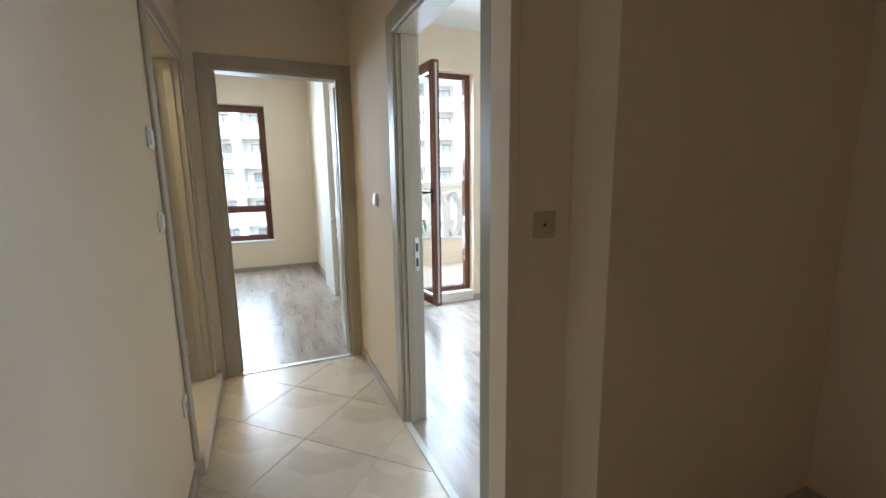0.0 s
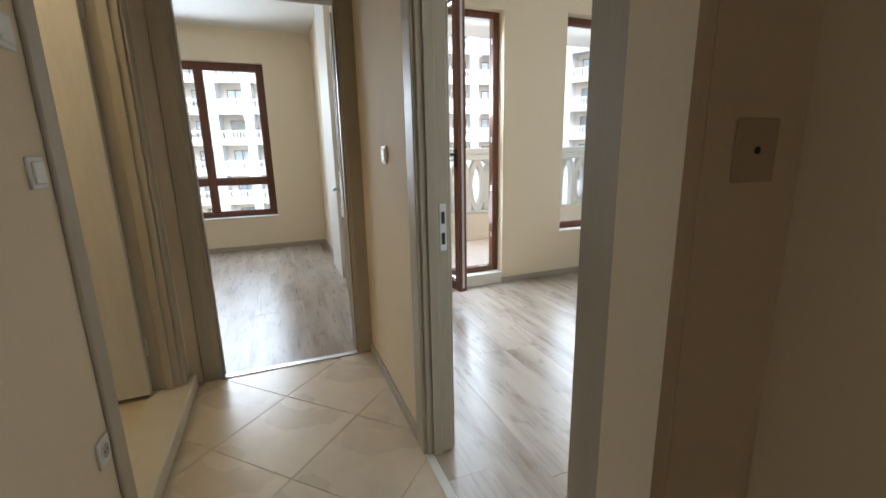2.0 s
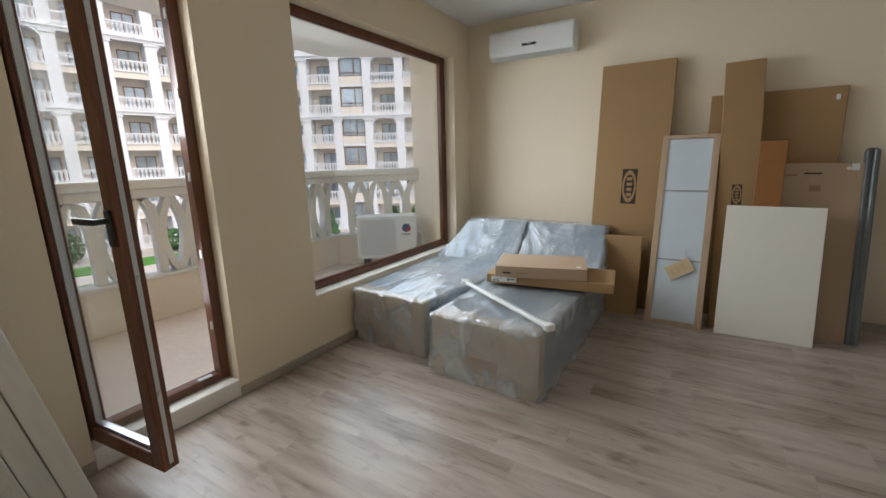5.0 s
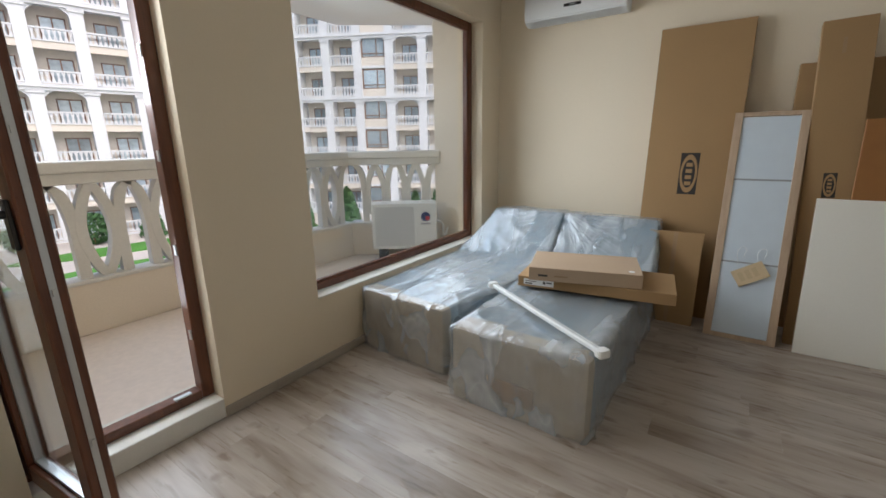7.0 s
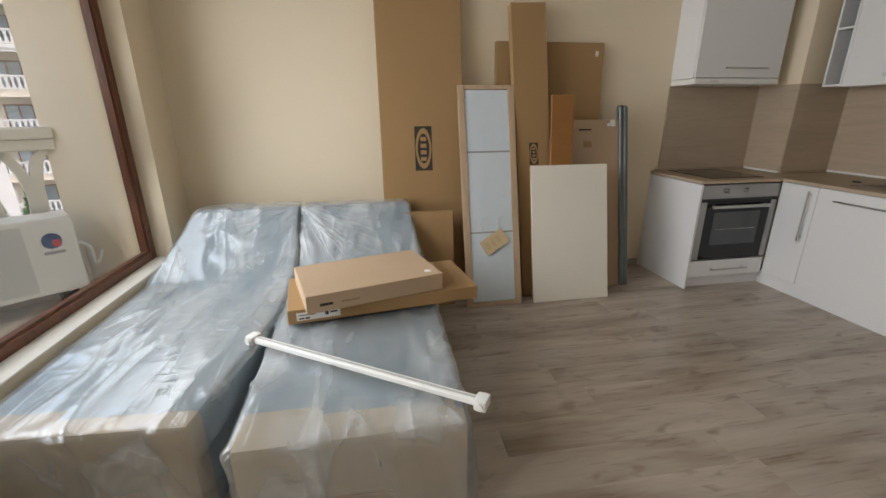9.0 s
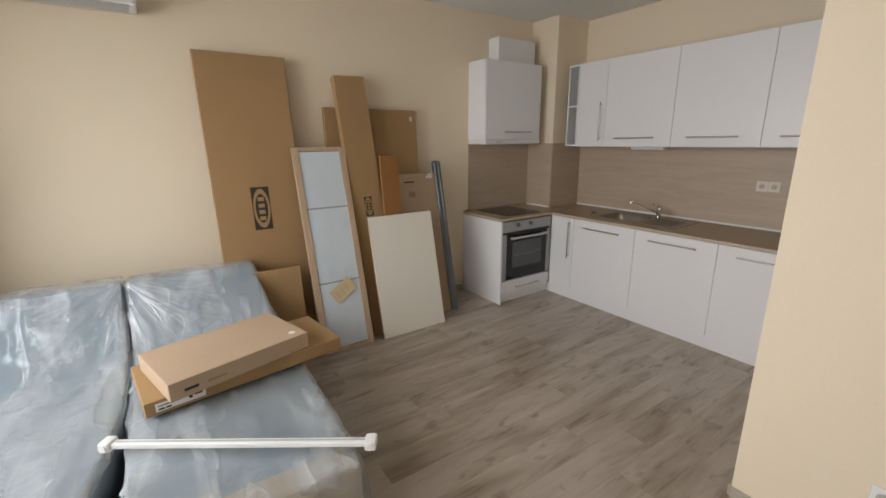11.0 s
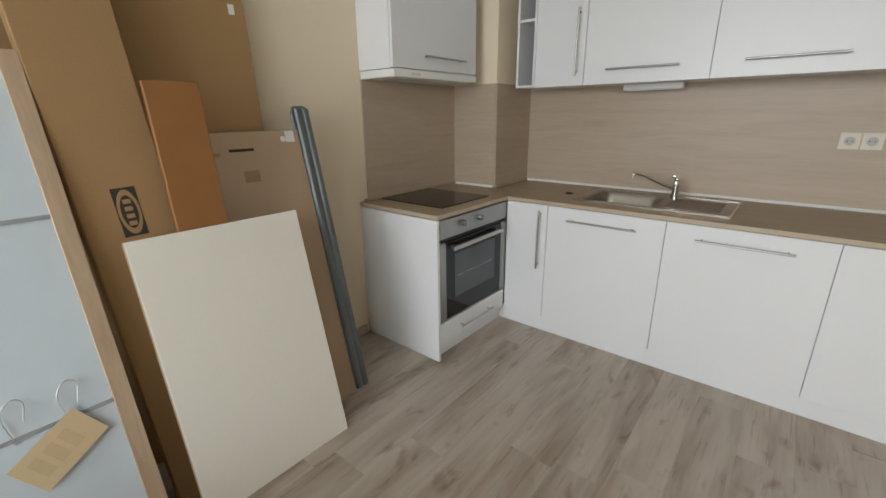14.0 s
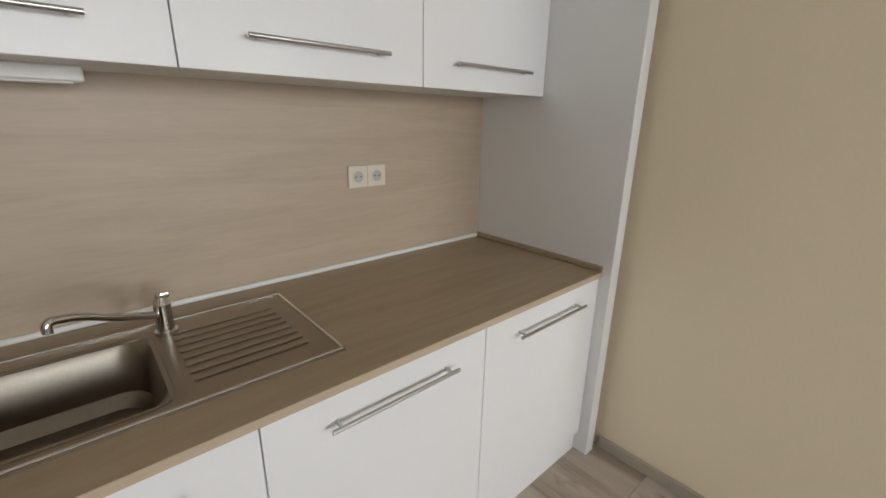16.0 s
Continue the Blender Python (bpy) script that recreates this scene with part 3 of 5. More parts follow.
for nm, d in (("stile", (0, lw, 0, 0.068, 0, LH)), ("stile", (LW - lw, LW, 0, 0.068, 0, LH)), ("rail", (lw, LW - lw, 0, 0.068, 0, lw)), ("rail", (lw, LW - lw, 0, 0.068, LH - lw, LH))):
    boxp(nm, d, FRAME, leaf, bevel=0.005)
boxp("lock_strip", (LW, LW + 0.003, 0.025, 0.043, 0.03, LH - 0.03), ALU, leaf, "steel locking strip")
for z in (0.35, 0.85, 1.3, 1.75, 2.1):
    boxp("lock_cam", (LW + 0.003, LW + 0.01, 0.029, 0.039, z, z + 0.02), ALU, leaf)
p = boxp("pane", (lw - 0.01, LW - lw + 0.01, 0.032, 0.036, lw - 0.01, LH - lw + 0.01), GLASS, leaf, "clear glass pane")
p.visible_shadow = False
bm = bmesh.new()
for q in ((lw, LW - lw, lw, lw + 0.014), (lw, LW - lw, LH - lw - 0.014, LH - lw), (lw, lw + 0.014, lw + 0.014, LH - lw - 0.014), (LW - lw - 0.014, LW - lw, lw + 0.014, LH - lw - 0.014)):
    box_bm(bm, q[0], q[1], 0.02, 0.048, q[2], q[3])
part("glazing_bead", bm, ALU, leaf, "grey glazing gasket")
bm = bmesh.new()
box_bm(bm, LW - 0.058, LW - 0.022, -0.012, 0.0, 0.99, 1.13, bevel=0.004)
cyl_bm(bm, (LW - 0.040, 0, 1.09), (LW - 0.040, -0.05, 1.09), 0.012, 12)
box_bm(bm, LW - 0.175, LW - 0.028, -0.064, -0.045, 1.077, 1.103, bevel=0.007, segments=2)
part("handle", bm, BLACKP, leaf, "black lever handle", smooth=True)
boxs("door_step", (BX0 + 0.001, BXE - 0.001, YW - 0.004, YW + 0.279, 0.0, 0.112), REVEAL, "white step under the balcony door", "step", "structure", bevel=0.004)


# ---- kitchen ----
def bar_handle(parent, a, b, out, r=0.006, off=0.032):
    """A steel bar handle from a to b, standing off by out."""
    a, b, o = Vector(a), Vector(b), Vector(out)
    bm = bmesh.new()
    cyl_bm(bm, a + o * off, b + o * off, r, 12)
    d = (b - a).normalized()
    for e in (a + d * 0.025, b - d * 0.025):
        cyl_bm(bm, e, e + o * off, r * 0.8, 10)
    part("handle", bm, STEEL, parent, "brushed steel bar handle", smooth=True)


def base_cabinet(x0, x1, handle, label, top=0.861):
    th = thing("base_cabinet", label, "cabinet", group="kitchen base units")
    boxp("body", (x0, x1, YK + 0.004, -0.012, 0.10, top), WHITE, th)
    door = boxp("door", (x0 + 0.0015, x1 - 0.0015, -0.01, 0.008, 0.105, 0.862), WHITE, th, "glossy white door", bevel=0.0015)
    boxp("plinth", (x0, x1, -0.028, -0.0125, 0.0, 0.10), WHITE, th, "white plinth")
    if handle == "v":
        bar_handle(door, (x0 + 0.045, 0.008, 0.45), (x0 + 0.045, 0.008, 0.83), (0, 1, 0))
    else:
        m = (x0 + x1) / 2
        bar_handle(door, (m - 0.195, 0.008, 0.79), (m + 0.195, 0.008, 0.79), (0, 1, 0))
    return th


base_cabinet(4.695, 4.985, "v", "narrow white corner base cabinet with a vertical steel handle")
base_cabinet(4.03, 4.695, "h", "white base cabinet under the sink with a bar handle", 0.725)
base_cabinet(3.355, 4.03, "h", "white base cabinet with a long steel bar handle")
base_cabinet(2.684, 3.355, "h", "white base cabinet beside the tall end panel")
boxs("end_panel", (2.622, 2.682, YK + 0.002, 0.055, 0.0, H - 0.002), WHITE, "tall white end panel closing the kitchen run", "panel", bevel=0.002)

# oven housing on the short leg
oc = thing("oven_cabinet", "white oven housing with a drawer below", "cabinet")
boxp("side_panel", (4.985, XW - 0.002, 0.702, 0.722, 0.0, 0.861), WHITE, oc, bevel=0.0015)
boxp("body", (5.035, XW - 0.004, 0.012, 0.70, 0.08, 0.861), WHITE, oc)
drawer = boxp("drawer", (4.988, 5.008, 0.018, 0.70, 0.10, 0.235), WHITE, oc, "white drawer front", bevel=0.0015)
bar_handle(drawer, (4.988, 0.19, 0.165), (4.988, 0.53, 0.165), (-1, 0, 0))
boxp("plinth", (5.03, 5.036, -0.011, 0.70, 0.0, 0.10), WHITE, oc)
boxp("plinth", (4.986, 5.036, -0.028, -0.0125, 0.0, 0.10), WHITE, oc)
OVENSTEEL = plain("oven_steel", (0.36, 0.355, 0.345), 0.36, metal=1.0, grain=160, stain=30, vary=0.04, bump=0.02, stretch=(1, 1, 9), rv=0.02)
ov = thing("oven", "built-in stainless steel oven with a black glass door", "oven")
boxp("housing", (5.0, 5.034, 0.02, 0.70, 0.245, 0.858), BLACKP, ov)
boxp("control_panel", (4.982, 5.0, 0.02, 0.70, 0.748, 0.858), OVENSTEEL, ov, "brushed steel control panel", bevel=0.003)
for y in (0.33, 0.50):
    bm = bmesh.new()
    cyl_bm(bm, (4.982, y, 0.81), (4.955, y, 0.81), 0.018, 20, 0.015)
    box_bm(bm, 4.949, 4.956, y - 0.004, y + 0.004, 0.793, 0.827)
    part("knob", bm, OVENSTEEL, ov, "round steel knob", smooth=True)
odoor = boxp("oven_door", (4.984, 5.0, 0.075, 0.645, 0.25, 0.722), plain("oven_glass", (0.012, 0.012, 0.013), 0.06, grain=4, stain=2, vary=0.2, bump=0, spec=0.4), ov, "black glass oven door", bevel=0.003)
boxp("door_edge", (4.985, 5.0, 0.647, 0.70, 0.25, 0.722), OVENSTEEL, ov)
boxp("door_edge", (4.985, 5.0, 0.02, 0.073, 0.25, 0.722), OVENSTEEL, ov)
boxp("window", (4.9825, 4.985, 0.15, 0.57, 0.37, 0.64), plain("oven_window", (0.05, 0.055, 0.06), 0.04, bump=0, spec=0.8), odoor, "dark oven window")
tube("rack", [(4.982, 0.18, 0.50), (4.982, 0.54, 0.50)], 0.0018, STEEL, odoor)
bm = bmesh.new()
box_bm(bm, 4.945, 4.957, 0.10, 0.62, 0.675, 0.70, bevel=0.004)
for y in (0.13, 0.59):
    box_bm(bm, 4.955, 4.985, y - 0.012, y + 0.012, 0.678, 0.697)
part("handle", bm, STEEL, odoor, "wide steel handle")

# worktop: an L with an opening for the sink
SX0, SX1, SY0, SY1 = 3.77, 4.59, -0.565, -0.105
BWX0, BWX1, BWY0, BWY1 = 4.15, 4.545, -0.495, -0.145
bm = bmesh.new()
wx, wy = (2.684, BWX0, BWX1, 4.98, XW - 0.003), (YK + 0.003, BWY0, BWY1, 0.016, 0.724)
for i in range(4):
    for j in range(4):
        if not (i == 1 and j == 1) and (j < 3 or i == 3):
            box_bm(bm, wx[i], wx[i + 1], wy[j], wy[j + 1], 0.867, 0.89)
bmesh.ops.remove_doubles(bm, verts=bm.verts, dist=1e-4)
worktop = solid("worktop", bm, WORKTOP, "light brown oak-effect laminate worktop in an L shape", "worktop")
EDGING = wood("worktop_edging", (0.43, 0.335, 0.235), (0.53, 0.43, 0.315), scale=1.8, along="x", rough=0.4, bump=0.04)
for dims in ((2.684, 4.9785, 0.0162, 0.0178, 0.8675, 0.8895), (4.9782, 4.9798, 0.0180, 0.7240, 0.8675, 0.8895), (4.9800, XW - 0.004, 0.7242, 0.7256, 0.8675, 0.8895)):
    boxp("edging", dims, EDGING, worktop, "pale front edging of the worktop")
bm = bmesh.new()
cyl_bm(bm, (4.70, -0.31, 0.889), (4.70, -0.31, 0.893), 0.026, 20)
box_bm(bm, 4.68, 4.72, -0.325, -0.29, 0.892, 0.90, bevel=0.004)
part("cable_outlet", bm, BLACKP, worktop, "black cable outlet cover", smooth=True)

sink = thing("sink", "stainless steel sink with a ribbed draining board", "sink")
bm = bmesh.new()
z = 0.896
for d in ((SX0, BWX0, SY0, SY1), (BWX0, BWX1, SY0, BWY0), (BWX0, BWX1, BWY1, SY1), (BWX1, SX1, SY0, SY1)):
    box_bm(bm, d[0], d[1], d[2], d[3], 0.8905, z)
part("rim", bm, SINKSTEEL, sink, "flat steel rim")
bm = bmesh.new()
n, rad, depth = 8, 0.07, 0.16


def ring(inset, zz, r):
    vs = []
    for cx, cy, a0 in ((BWX1 - r - inset, BWY1 - r - inset, 0), (BWX0 + r + inset, BWY1 - r - inset, 90), (BWX0 + r + inset, BWY0 + r + inset, 180), (BWX1 - r - inset, BWY0 + r + inset, 270)):
        for k in range(n + 1):
            a = radians(a0 + 90 * k / n)
            vs.append(bm.verts.new((cx + r * math.cos(a), cy + r * math.sin(a), zz)))
    return vs


rings = [ring(-0.012, z + 0.001, 0.05), ring(0.0, z - 0.004, 0.06), ring(0.012, z - 0.03, rad), ring(0.018, z - depth + 0.03, rad), ring(0.045, z - depth, rad - 0.02)]
for r0, r1 in zip(rings, rings[1:]):
    for k in range(len(r0)):
        bm.faces.new((r0[k], r0[(k + 1) % len(r0)], r1[(k + 1) % len(r0)], r1[k]))
bm.faces.new(rings[-1])
part("bowl", bm, BOWLSTEEL, sink, "deep rounded steel bowl", smooth=True)
bm = bmesh.new()
cyl_bm(bm, (4.35, -0.33, z - depth + 0.0005), (4.35, -0.33, z - depth + 0.004), 0.045, 24)
part("drain", bm, CHROME, sink, "round drain with a strainer", smooth=True)
for k in range(8):
    bm = bmesh.new()
    box_bm(bm, 3.83, 4.10, -0.47 + k * 0.038, -0.458 + k * 0.038, z, z + 0.004, bevel=0.0018)
    part("rib", bm, SINKSTEEL, sink)
bm = bmesh.new()
for d in ((SX0, SX1, SY0, SY0 + 0.008), (SX0, SX1, SY1 - 0.008, SY1), (SX0, SX0 + 0.008, SY0, SY1), (SX1 - 0.008, SX1, SY0, SY1)):
    box_bm(bm, d[0], d[1], d[2], d[3], z, z + 0.004, bevel=0.0015)
part("rolled_edge", bm, CHROME, sink, "bright rolled steel edge")

tap = thing("tap", "chrome single-lever kitchen tap with a swung spout", "tap", (4.105, -0.485, 0.896))
bm = bmesh.new()
cyl_bm(bm, (0, 0, 0), (0, 0, 0.012), 0.028, 20)
cyl_bm(bm, (0, 0, 0.01), (0, 0, 0.088), 0.021, 20)
cyl_bm(bm, (0, 0, 0.088), (0, 0, 0.108), 0.021, 20, 0.014)
part("body", bm, CHROME, tap, smooth=True)
tube("spout", [(0.0, 0.0, 0.055), (0.09, 0.06, 0.10), (0.19, 0.12, 0.15), (0.212, 0.133, 0.15), (0.215, 0.136, 0.13)], 0.010, CHROME, tap, "slender swung spout")
bm = bmesh.new()
vs = box_bm(bm, -0.011, 0.011, -0.012, 0.10, 0.104, 0.117, bevel=0.004, segments=2)
for v in bm.verts:
    v.co.z += max(0, v.co.y) * 0.35
part("lever", bm, CHROME, tap, "flat chrome lever", smooth=True)

hob = thing("hob", "black glass ceramic hob set into the worktop", "hob")
boxp("glass", (5.075, 5.585, 0.09, 0.57, 0.8905, 0.896), plain("hob_glass", (0.012, 0.009, 0.007), 0.10, grain=5, stain=3, vary=0.3, bump=0, spec=0.3), hob, bevel=0.002)

# splashback panels and their white sealing strips
boxs("splashback_back", (2.684, 5.238, YK + 0.002, YK + 0.012, 0.893, 1.57), SPLASH, "pale oak-effect splashback panel", "splashback", "structure")
boxs("splashback_column_front", (5.24, XW - 0.002, -0.225, -0.214, 0.893, 1.60), SPLASH, "pale oak-effect splashback panel", "splashback", "structure")
boxs("splashback_column_side", (5.226, 5.238, -0.688, -0.214, 0.893, 1.60), SPLASHY, "pale oak-effect splashback panel", "splashback", "structure")
boxs("splashback_end", (XW - 0.012, XW - 0.002, -0.213, 0.66, 0.893, 1.60), SPLASHY, "pale oak-effect splashback panel", "splashback", "structure")
boxs("column", (5.24, XW, YK, -0.226, 0.0, H), WALL, "cream painted square column in the kitchen corner", "column", "structure")
for nm, d in (("a", (2.697, 5.225, YK + 0.012, YK + 0.026, 0.8905, 0.908)), ("b", (5.24, XW - 0.03, -0.213, -0.199, 0.8905, 0.908)), ("c", (XW - 0.026, XW - 0.012, -0.213, 0.70, 0.8905, 0.908)), ("d", (5.212, 5.225, -0.674, -0.213, 0.8905, 0.908)), ("e", (2.683, 2.697, YK + 0.02, 0.02, 0.8905, 0.915))):
    boxs("sealing_strip", d, WHITEP if nm in "ab" else WORKTOP, "narrow sealing strip along the worktop", "trim", "structure", bevel=0.004)


def wall_cabinet(x0, x1, handle, label):
    th = thing("wall_cabinet", label, "cabinet", group="kitchen wall units")
    boxp("body", (x0, x1, YK + 0.002, -0.362, 1.57, 2.385), WHITE, th)
    door = boxp("door", (x0 + 0.0015, x1 - 0.0015, -0.36, -0.342, 1.565, 2.388), WHITE, th, "glossy white door", bevel=0.0015)
    m = (x0 + x1) / 2
    if handle == "v":
        bar_handle(door, (x0 + 0.045, -0.342, 1.62), (x0 + 0.045, -0.342, 2.0), (0, 1, 0))
    else:
        bar_handle(door, (m - 0.195, -0.342, 1.645), (m + 0.195, -0.342, 1.645), (0, 1, 0))


wall_cabinet(4.685, 5.02, "v", "narrow white wall cabinet with a vertical handle")
wall_cabinet(4.005, 4.685, "h", "white lift-up wall cabinet with a bar handle")
wall_cabinet(3.325, 4.005, "h", "white lift-up wall cabinet with a bar handle")
wall_cabinet(2.684, 3.325, "h", "white wall cabinet beside the tall end panel")
sh = thing("open_shelf", "narrow open white end shelf with two compartments", "shelf")
SHELFB = plain("grey_back_panel", (0.48, 0.49, 0.50), 0.5)
boxp("side", (5.145, 5.160, YK + 0.002, -0.342, 1.57, 2.385), WHITE, sh)
boxp("side", (5.021, 5.036, YK + 0.002, -0.342, 1.57, 2.385), WHITE, sh)
for z0 in (1.57, 1.97, 2.37):
    boxp("shelf_board", (5.036, 5.145, YK + 0.01, -0.342, z0, z0 + 0.015), WHITE, sh)
boxp("back", (5.036, 5.145, YK + 0.002, YK + 0.01, 1.57, 2.385), SHELFB, sh)

hood = thing("hood_cabinet", "white wall cabinet housing an extractor hood", "cabinet")
boxp("body", (5.352, XW - 0.002, -0.11, 0.66, 1.645, 2.40), WHITE, hood, bevel=0.0015)
door = boxp("door", (5.332, 5.350, -0.107, 0.657, 1.65, 2.398), WHITE, hood, "glossy white door", bevel=0.0015)
bar_handle(door, (5.332, 0.04, 1.72), (5.332, 0.42, 1.72), (-1, 0, 0))
boxp("extractor", (5.325, XW - 0.004, -0.108, 0.658, 1.60, 1.643), WHITEP, hood, "white slide-out extractor", bevel=0.004)
boxp("grille", (5.40, XW - 0.08, 0.0, 0.55, 1.594, 1.601), ALU, hood, "aluminium filter grille")
boxp("badge", (5.322, 5.326, 0.45, 0.52, 1.615, 1.628), ALU, hood)
boxs("duct_box", (5.45, XW - 0.002, -0.11, 0.40, 2.40, 2.645), WHITE, "white boxed duct on top of the hood cabinet", "duct box", bevel=0.002)
lb = thing("light_bar", "slim white under-cabinet light, switched off", "lamp")
boxp("housing", (4.16, 4.50, -0.60, -0.54, 1.535, 1.57), WHITEP, lb, bevel=0.004)
boxp("diffuser", (4.18, 4.48, -0.592, -0.548, 1.53, 1.536), WPAPER, lb, bevel=0.002)


def wall_plate(name, label, m, w=0.08, h=0.08, n=1, kind="switch", mat=WHITEP):
    """Plates whose face is +y in their own frame."""
    th = thing(name, label, "socket" if kind == "socket" else "switch", m)
    for k in range(n):
        x = (k - (n - 1) / 2) * w
        bm = bmesh.new()
        box_bm(bm, x - w / 2 + 0.0005, x + w / 2 - 0.0005, 0, 0.009, -h / 2, h / 2, bevel=0.004, segments=2)
        part("plate", bm, mat, th)
        bm = bmesh.new()
        if kind == "socket":
            cyl_bm(bm, (x, 0.008, 0), (x, 0.011, 0), 0.029, 24)
            part("insert", bm, mat, th, smooth=True)
            bm = bmesh.new()
            cyl_bm(bm, (x, 0.0105, 0), (x, 0.0115, 0), 0.022, 24)
            # flat grey disc: the hollow's shade is put into its colour
            part("recess", bm, plain("socket_shade", (0.45, 0.44, 0.40), 0.5), th, smooth=True)
            for s in (-1, 1):
                bm = bmesh.new()
                cyl_bm(bm, (x + s * 0.0095, 0.011, 0), (x + s * 0.0095, 0.0125, 0), 0.003, 8)
                part("pin_hole", bm, BLACKP, th)
        else:
            box_bm(bm, x - w * 0.36, x + w * 0.36, 0.008, 0.014, -h * 0.36, h * 0.36, bevel=0.003)
            part("rocker", bm, WHITEP, th)
    return th


wall_plate("wall_socket", "double cream wall socket on the splashback", pose(3.338, YK + 0.012, 1.247), n=2, w=0.085, h=0.085, kind="socket", mat=PLATEB)
wall_plate("wall_socket", "white wall socket low on the partition", pose(2.12, NY, 0.36), kind="socket")
wall_plate("light_switch", "white light switch beside the living room door", pose(HX1, 3.05, 1.245, 0, 0, 90))
wall_plate("light_switch", "white light switch beside the bathroom door", pose(HX0, 2.47, 1.54, 0, 0, -90))
wall_plate("light_switch", "white light switch beside the bathroom door", pose(HX0, 2.48, 1.213, 0, 0, -90))
wall_plate("wall_socket", "white wall socket low beside the bathroom door", pose(HX0, 2.50, 0.40, 0, 0, -90), kind="socket")
cp = thing("cover_plate", "flat square cover plate with a dark central hole", "cover plate", pose(1.052, JY, 1.232, 0, 0, 180))
boxp("plate", (-0.040, 0.040, 0, 0.004, -0.040, 0.040), plain("beige_plate", (0.54, 0.45, 0.33), 0.6), cp, bevel=0.002)
bm = bmesh.new()
cyl_bm(bm, (0, 0.004, 0), (0, 0.0055, 0), 0.005, 12)
part("hole", bm, BLACKP, cp)
wire = thing("loose_wire", "loose dark cable end hanging from the entry wall", "cable")
tube("cable", [(1.75, RY, 2.16), (1.74, RY - 0.03, 2.10), (1.76, RY - 0.05, 2.02), (1.77, RY - 0.04, 1.97)], 0.006, BLACKP, wire)

# ---- split air conditioner ----
ac = thing("air_conditioner", "white wall-mounted air conditioner", "air conditioner")
bm = bmesh.new()
prof = [(XW - 0.002, 2.45), (5.495, 2.432), (5.428, 2.47), (5.412, 2.54), (5.42, 2.69), (5.45, 2.715), (XW - 0.002, 2.715)]
f = []
for y in (3.385, 4.265):
    f.append([bm.verts.new((x, y, z)) for x, z in prof])
for k in range(len(prof)):
    bm.faces.new((f[0][k], f[0][(k + 1) % len(prof)], f[1][(k + 1) % len(prof)], f[1][k]))
bm.faces.new(f[0])
bm.faces.new(f[1])
bmesh.ops.bevel(bm, geom=bm.edges[:], offset=0.008, segments=2, affect="EDGES")
part("casing", bm, WHITEP, ac, smooth=True)
boxp("display", (5.409, 5.416, 3.75, 3.90, 2.535, 2.558), BLACKP, ac, "black display strip", bevel=0.002)
boxp("badge", (5.407, 5.41, 3.80, 3.845, 2.544, 2.550), ALU, ac)
bm = bmesh.new()
vs = [bm.verts.new(p) for p in ((5.494, 3.43, 2.4315), (5.494, 4.22, 2.4315), (5.434, 4.22, 2.462), (5.434, 3.43, 2.462))]
bm.faces.new(vs)
bmesh.ops.solidify(bm, geom=bm.faces[:], thickness=0.006)
part("flap", bm, WHITEP, ac, "closed louvre flap")


# ---- balcony ----
BF, PY = 0.07, 6.30
bedroom_out = 1.21
CX, CY, DIAG, DL = 5.04, 6.30, -51, 1.095   # where the parapet turns, its new direction and length


def slab(name, z0, z1, mat, label, category):
    """A balcony slab with its outer corner cut off."""
    bm = bmesh.new()
    pts = [(bedroom_out, YW + 0.28), (6.2, YW + 0.28), (6.2, 5.25), (CX + 0.16, PY + 0.2), (bedroom_out, PY + 0.2)]
    rings = [[bm.verts.new((x, y, z)) for x, y in pts] for z in (z0, z1)]
    bm.faces.new(rings[1])
    bm.faces.new(rings[0][::-1])
    for k in range(5):
        bm.faces.new((rings[0][k], rings[0][(k + 1) % 5], rings[1][(k + 1) % 5], rings[1][k]))
    solid(name, bm, mat, label, category, "structure")


slab("balcony_floor", -0.25, BF, BALFLOOR, "dusty beige tiled balcony floor", "floor")
slab("balcony_soffit", 2.75, 2.95, SOFFIT, "plain painted soffit over the balcony", "ceiling")
boxs("balcony_side_wall", (5.73, 6.2, YW + 0.28, 5.52, BF, 2.75), PARAPET, "cream rendered wall at the balcony's end", "wall", "structure")
bal = thing("balustrade", "white cast-stone balustrade with curved openwork", "balustrade", kind="structure")
diag = pose(CX, CY, 0, 0, 0, DIAG)
for length, at in ((CX + 0.03 - bedroom_out, pose(bedroom_out, CY, 0)), (DL, diag)):
    for nm, dims, mat, lab in (("parapet", (0, length, 0, 0.16, BF, 0.455), PARAPET, "low cream rendered parapet"), ("parapet_coping", (0, length, -0.02, 0.18, 0.455, 0.485), BALUST, "white stone coping on the parapet")):
        boxs(nm, dims, mat, lab, "parapet", "structure", bevel=0.006).matrix_world = at
    bm = bmesh.new()
    box_bm(bm, 0, length, -0.03, 0.19, 1.25, 1.33, bevel=0.014, segments=2)
    box_bm(bm, 0, length, -0.005, 0.165, 1.17, 1.252, bevel=0.008)
    bmesh.ops.transform(bm, matrix=at, verts=bm.verts)
    part("handrail", bm, BALUST, bal, "thick moulded white handrail")


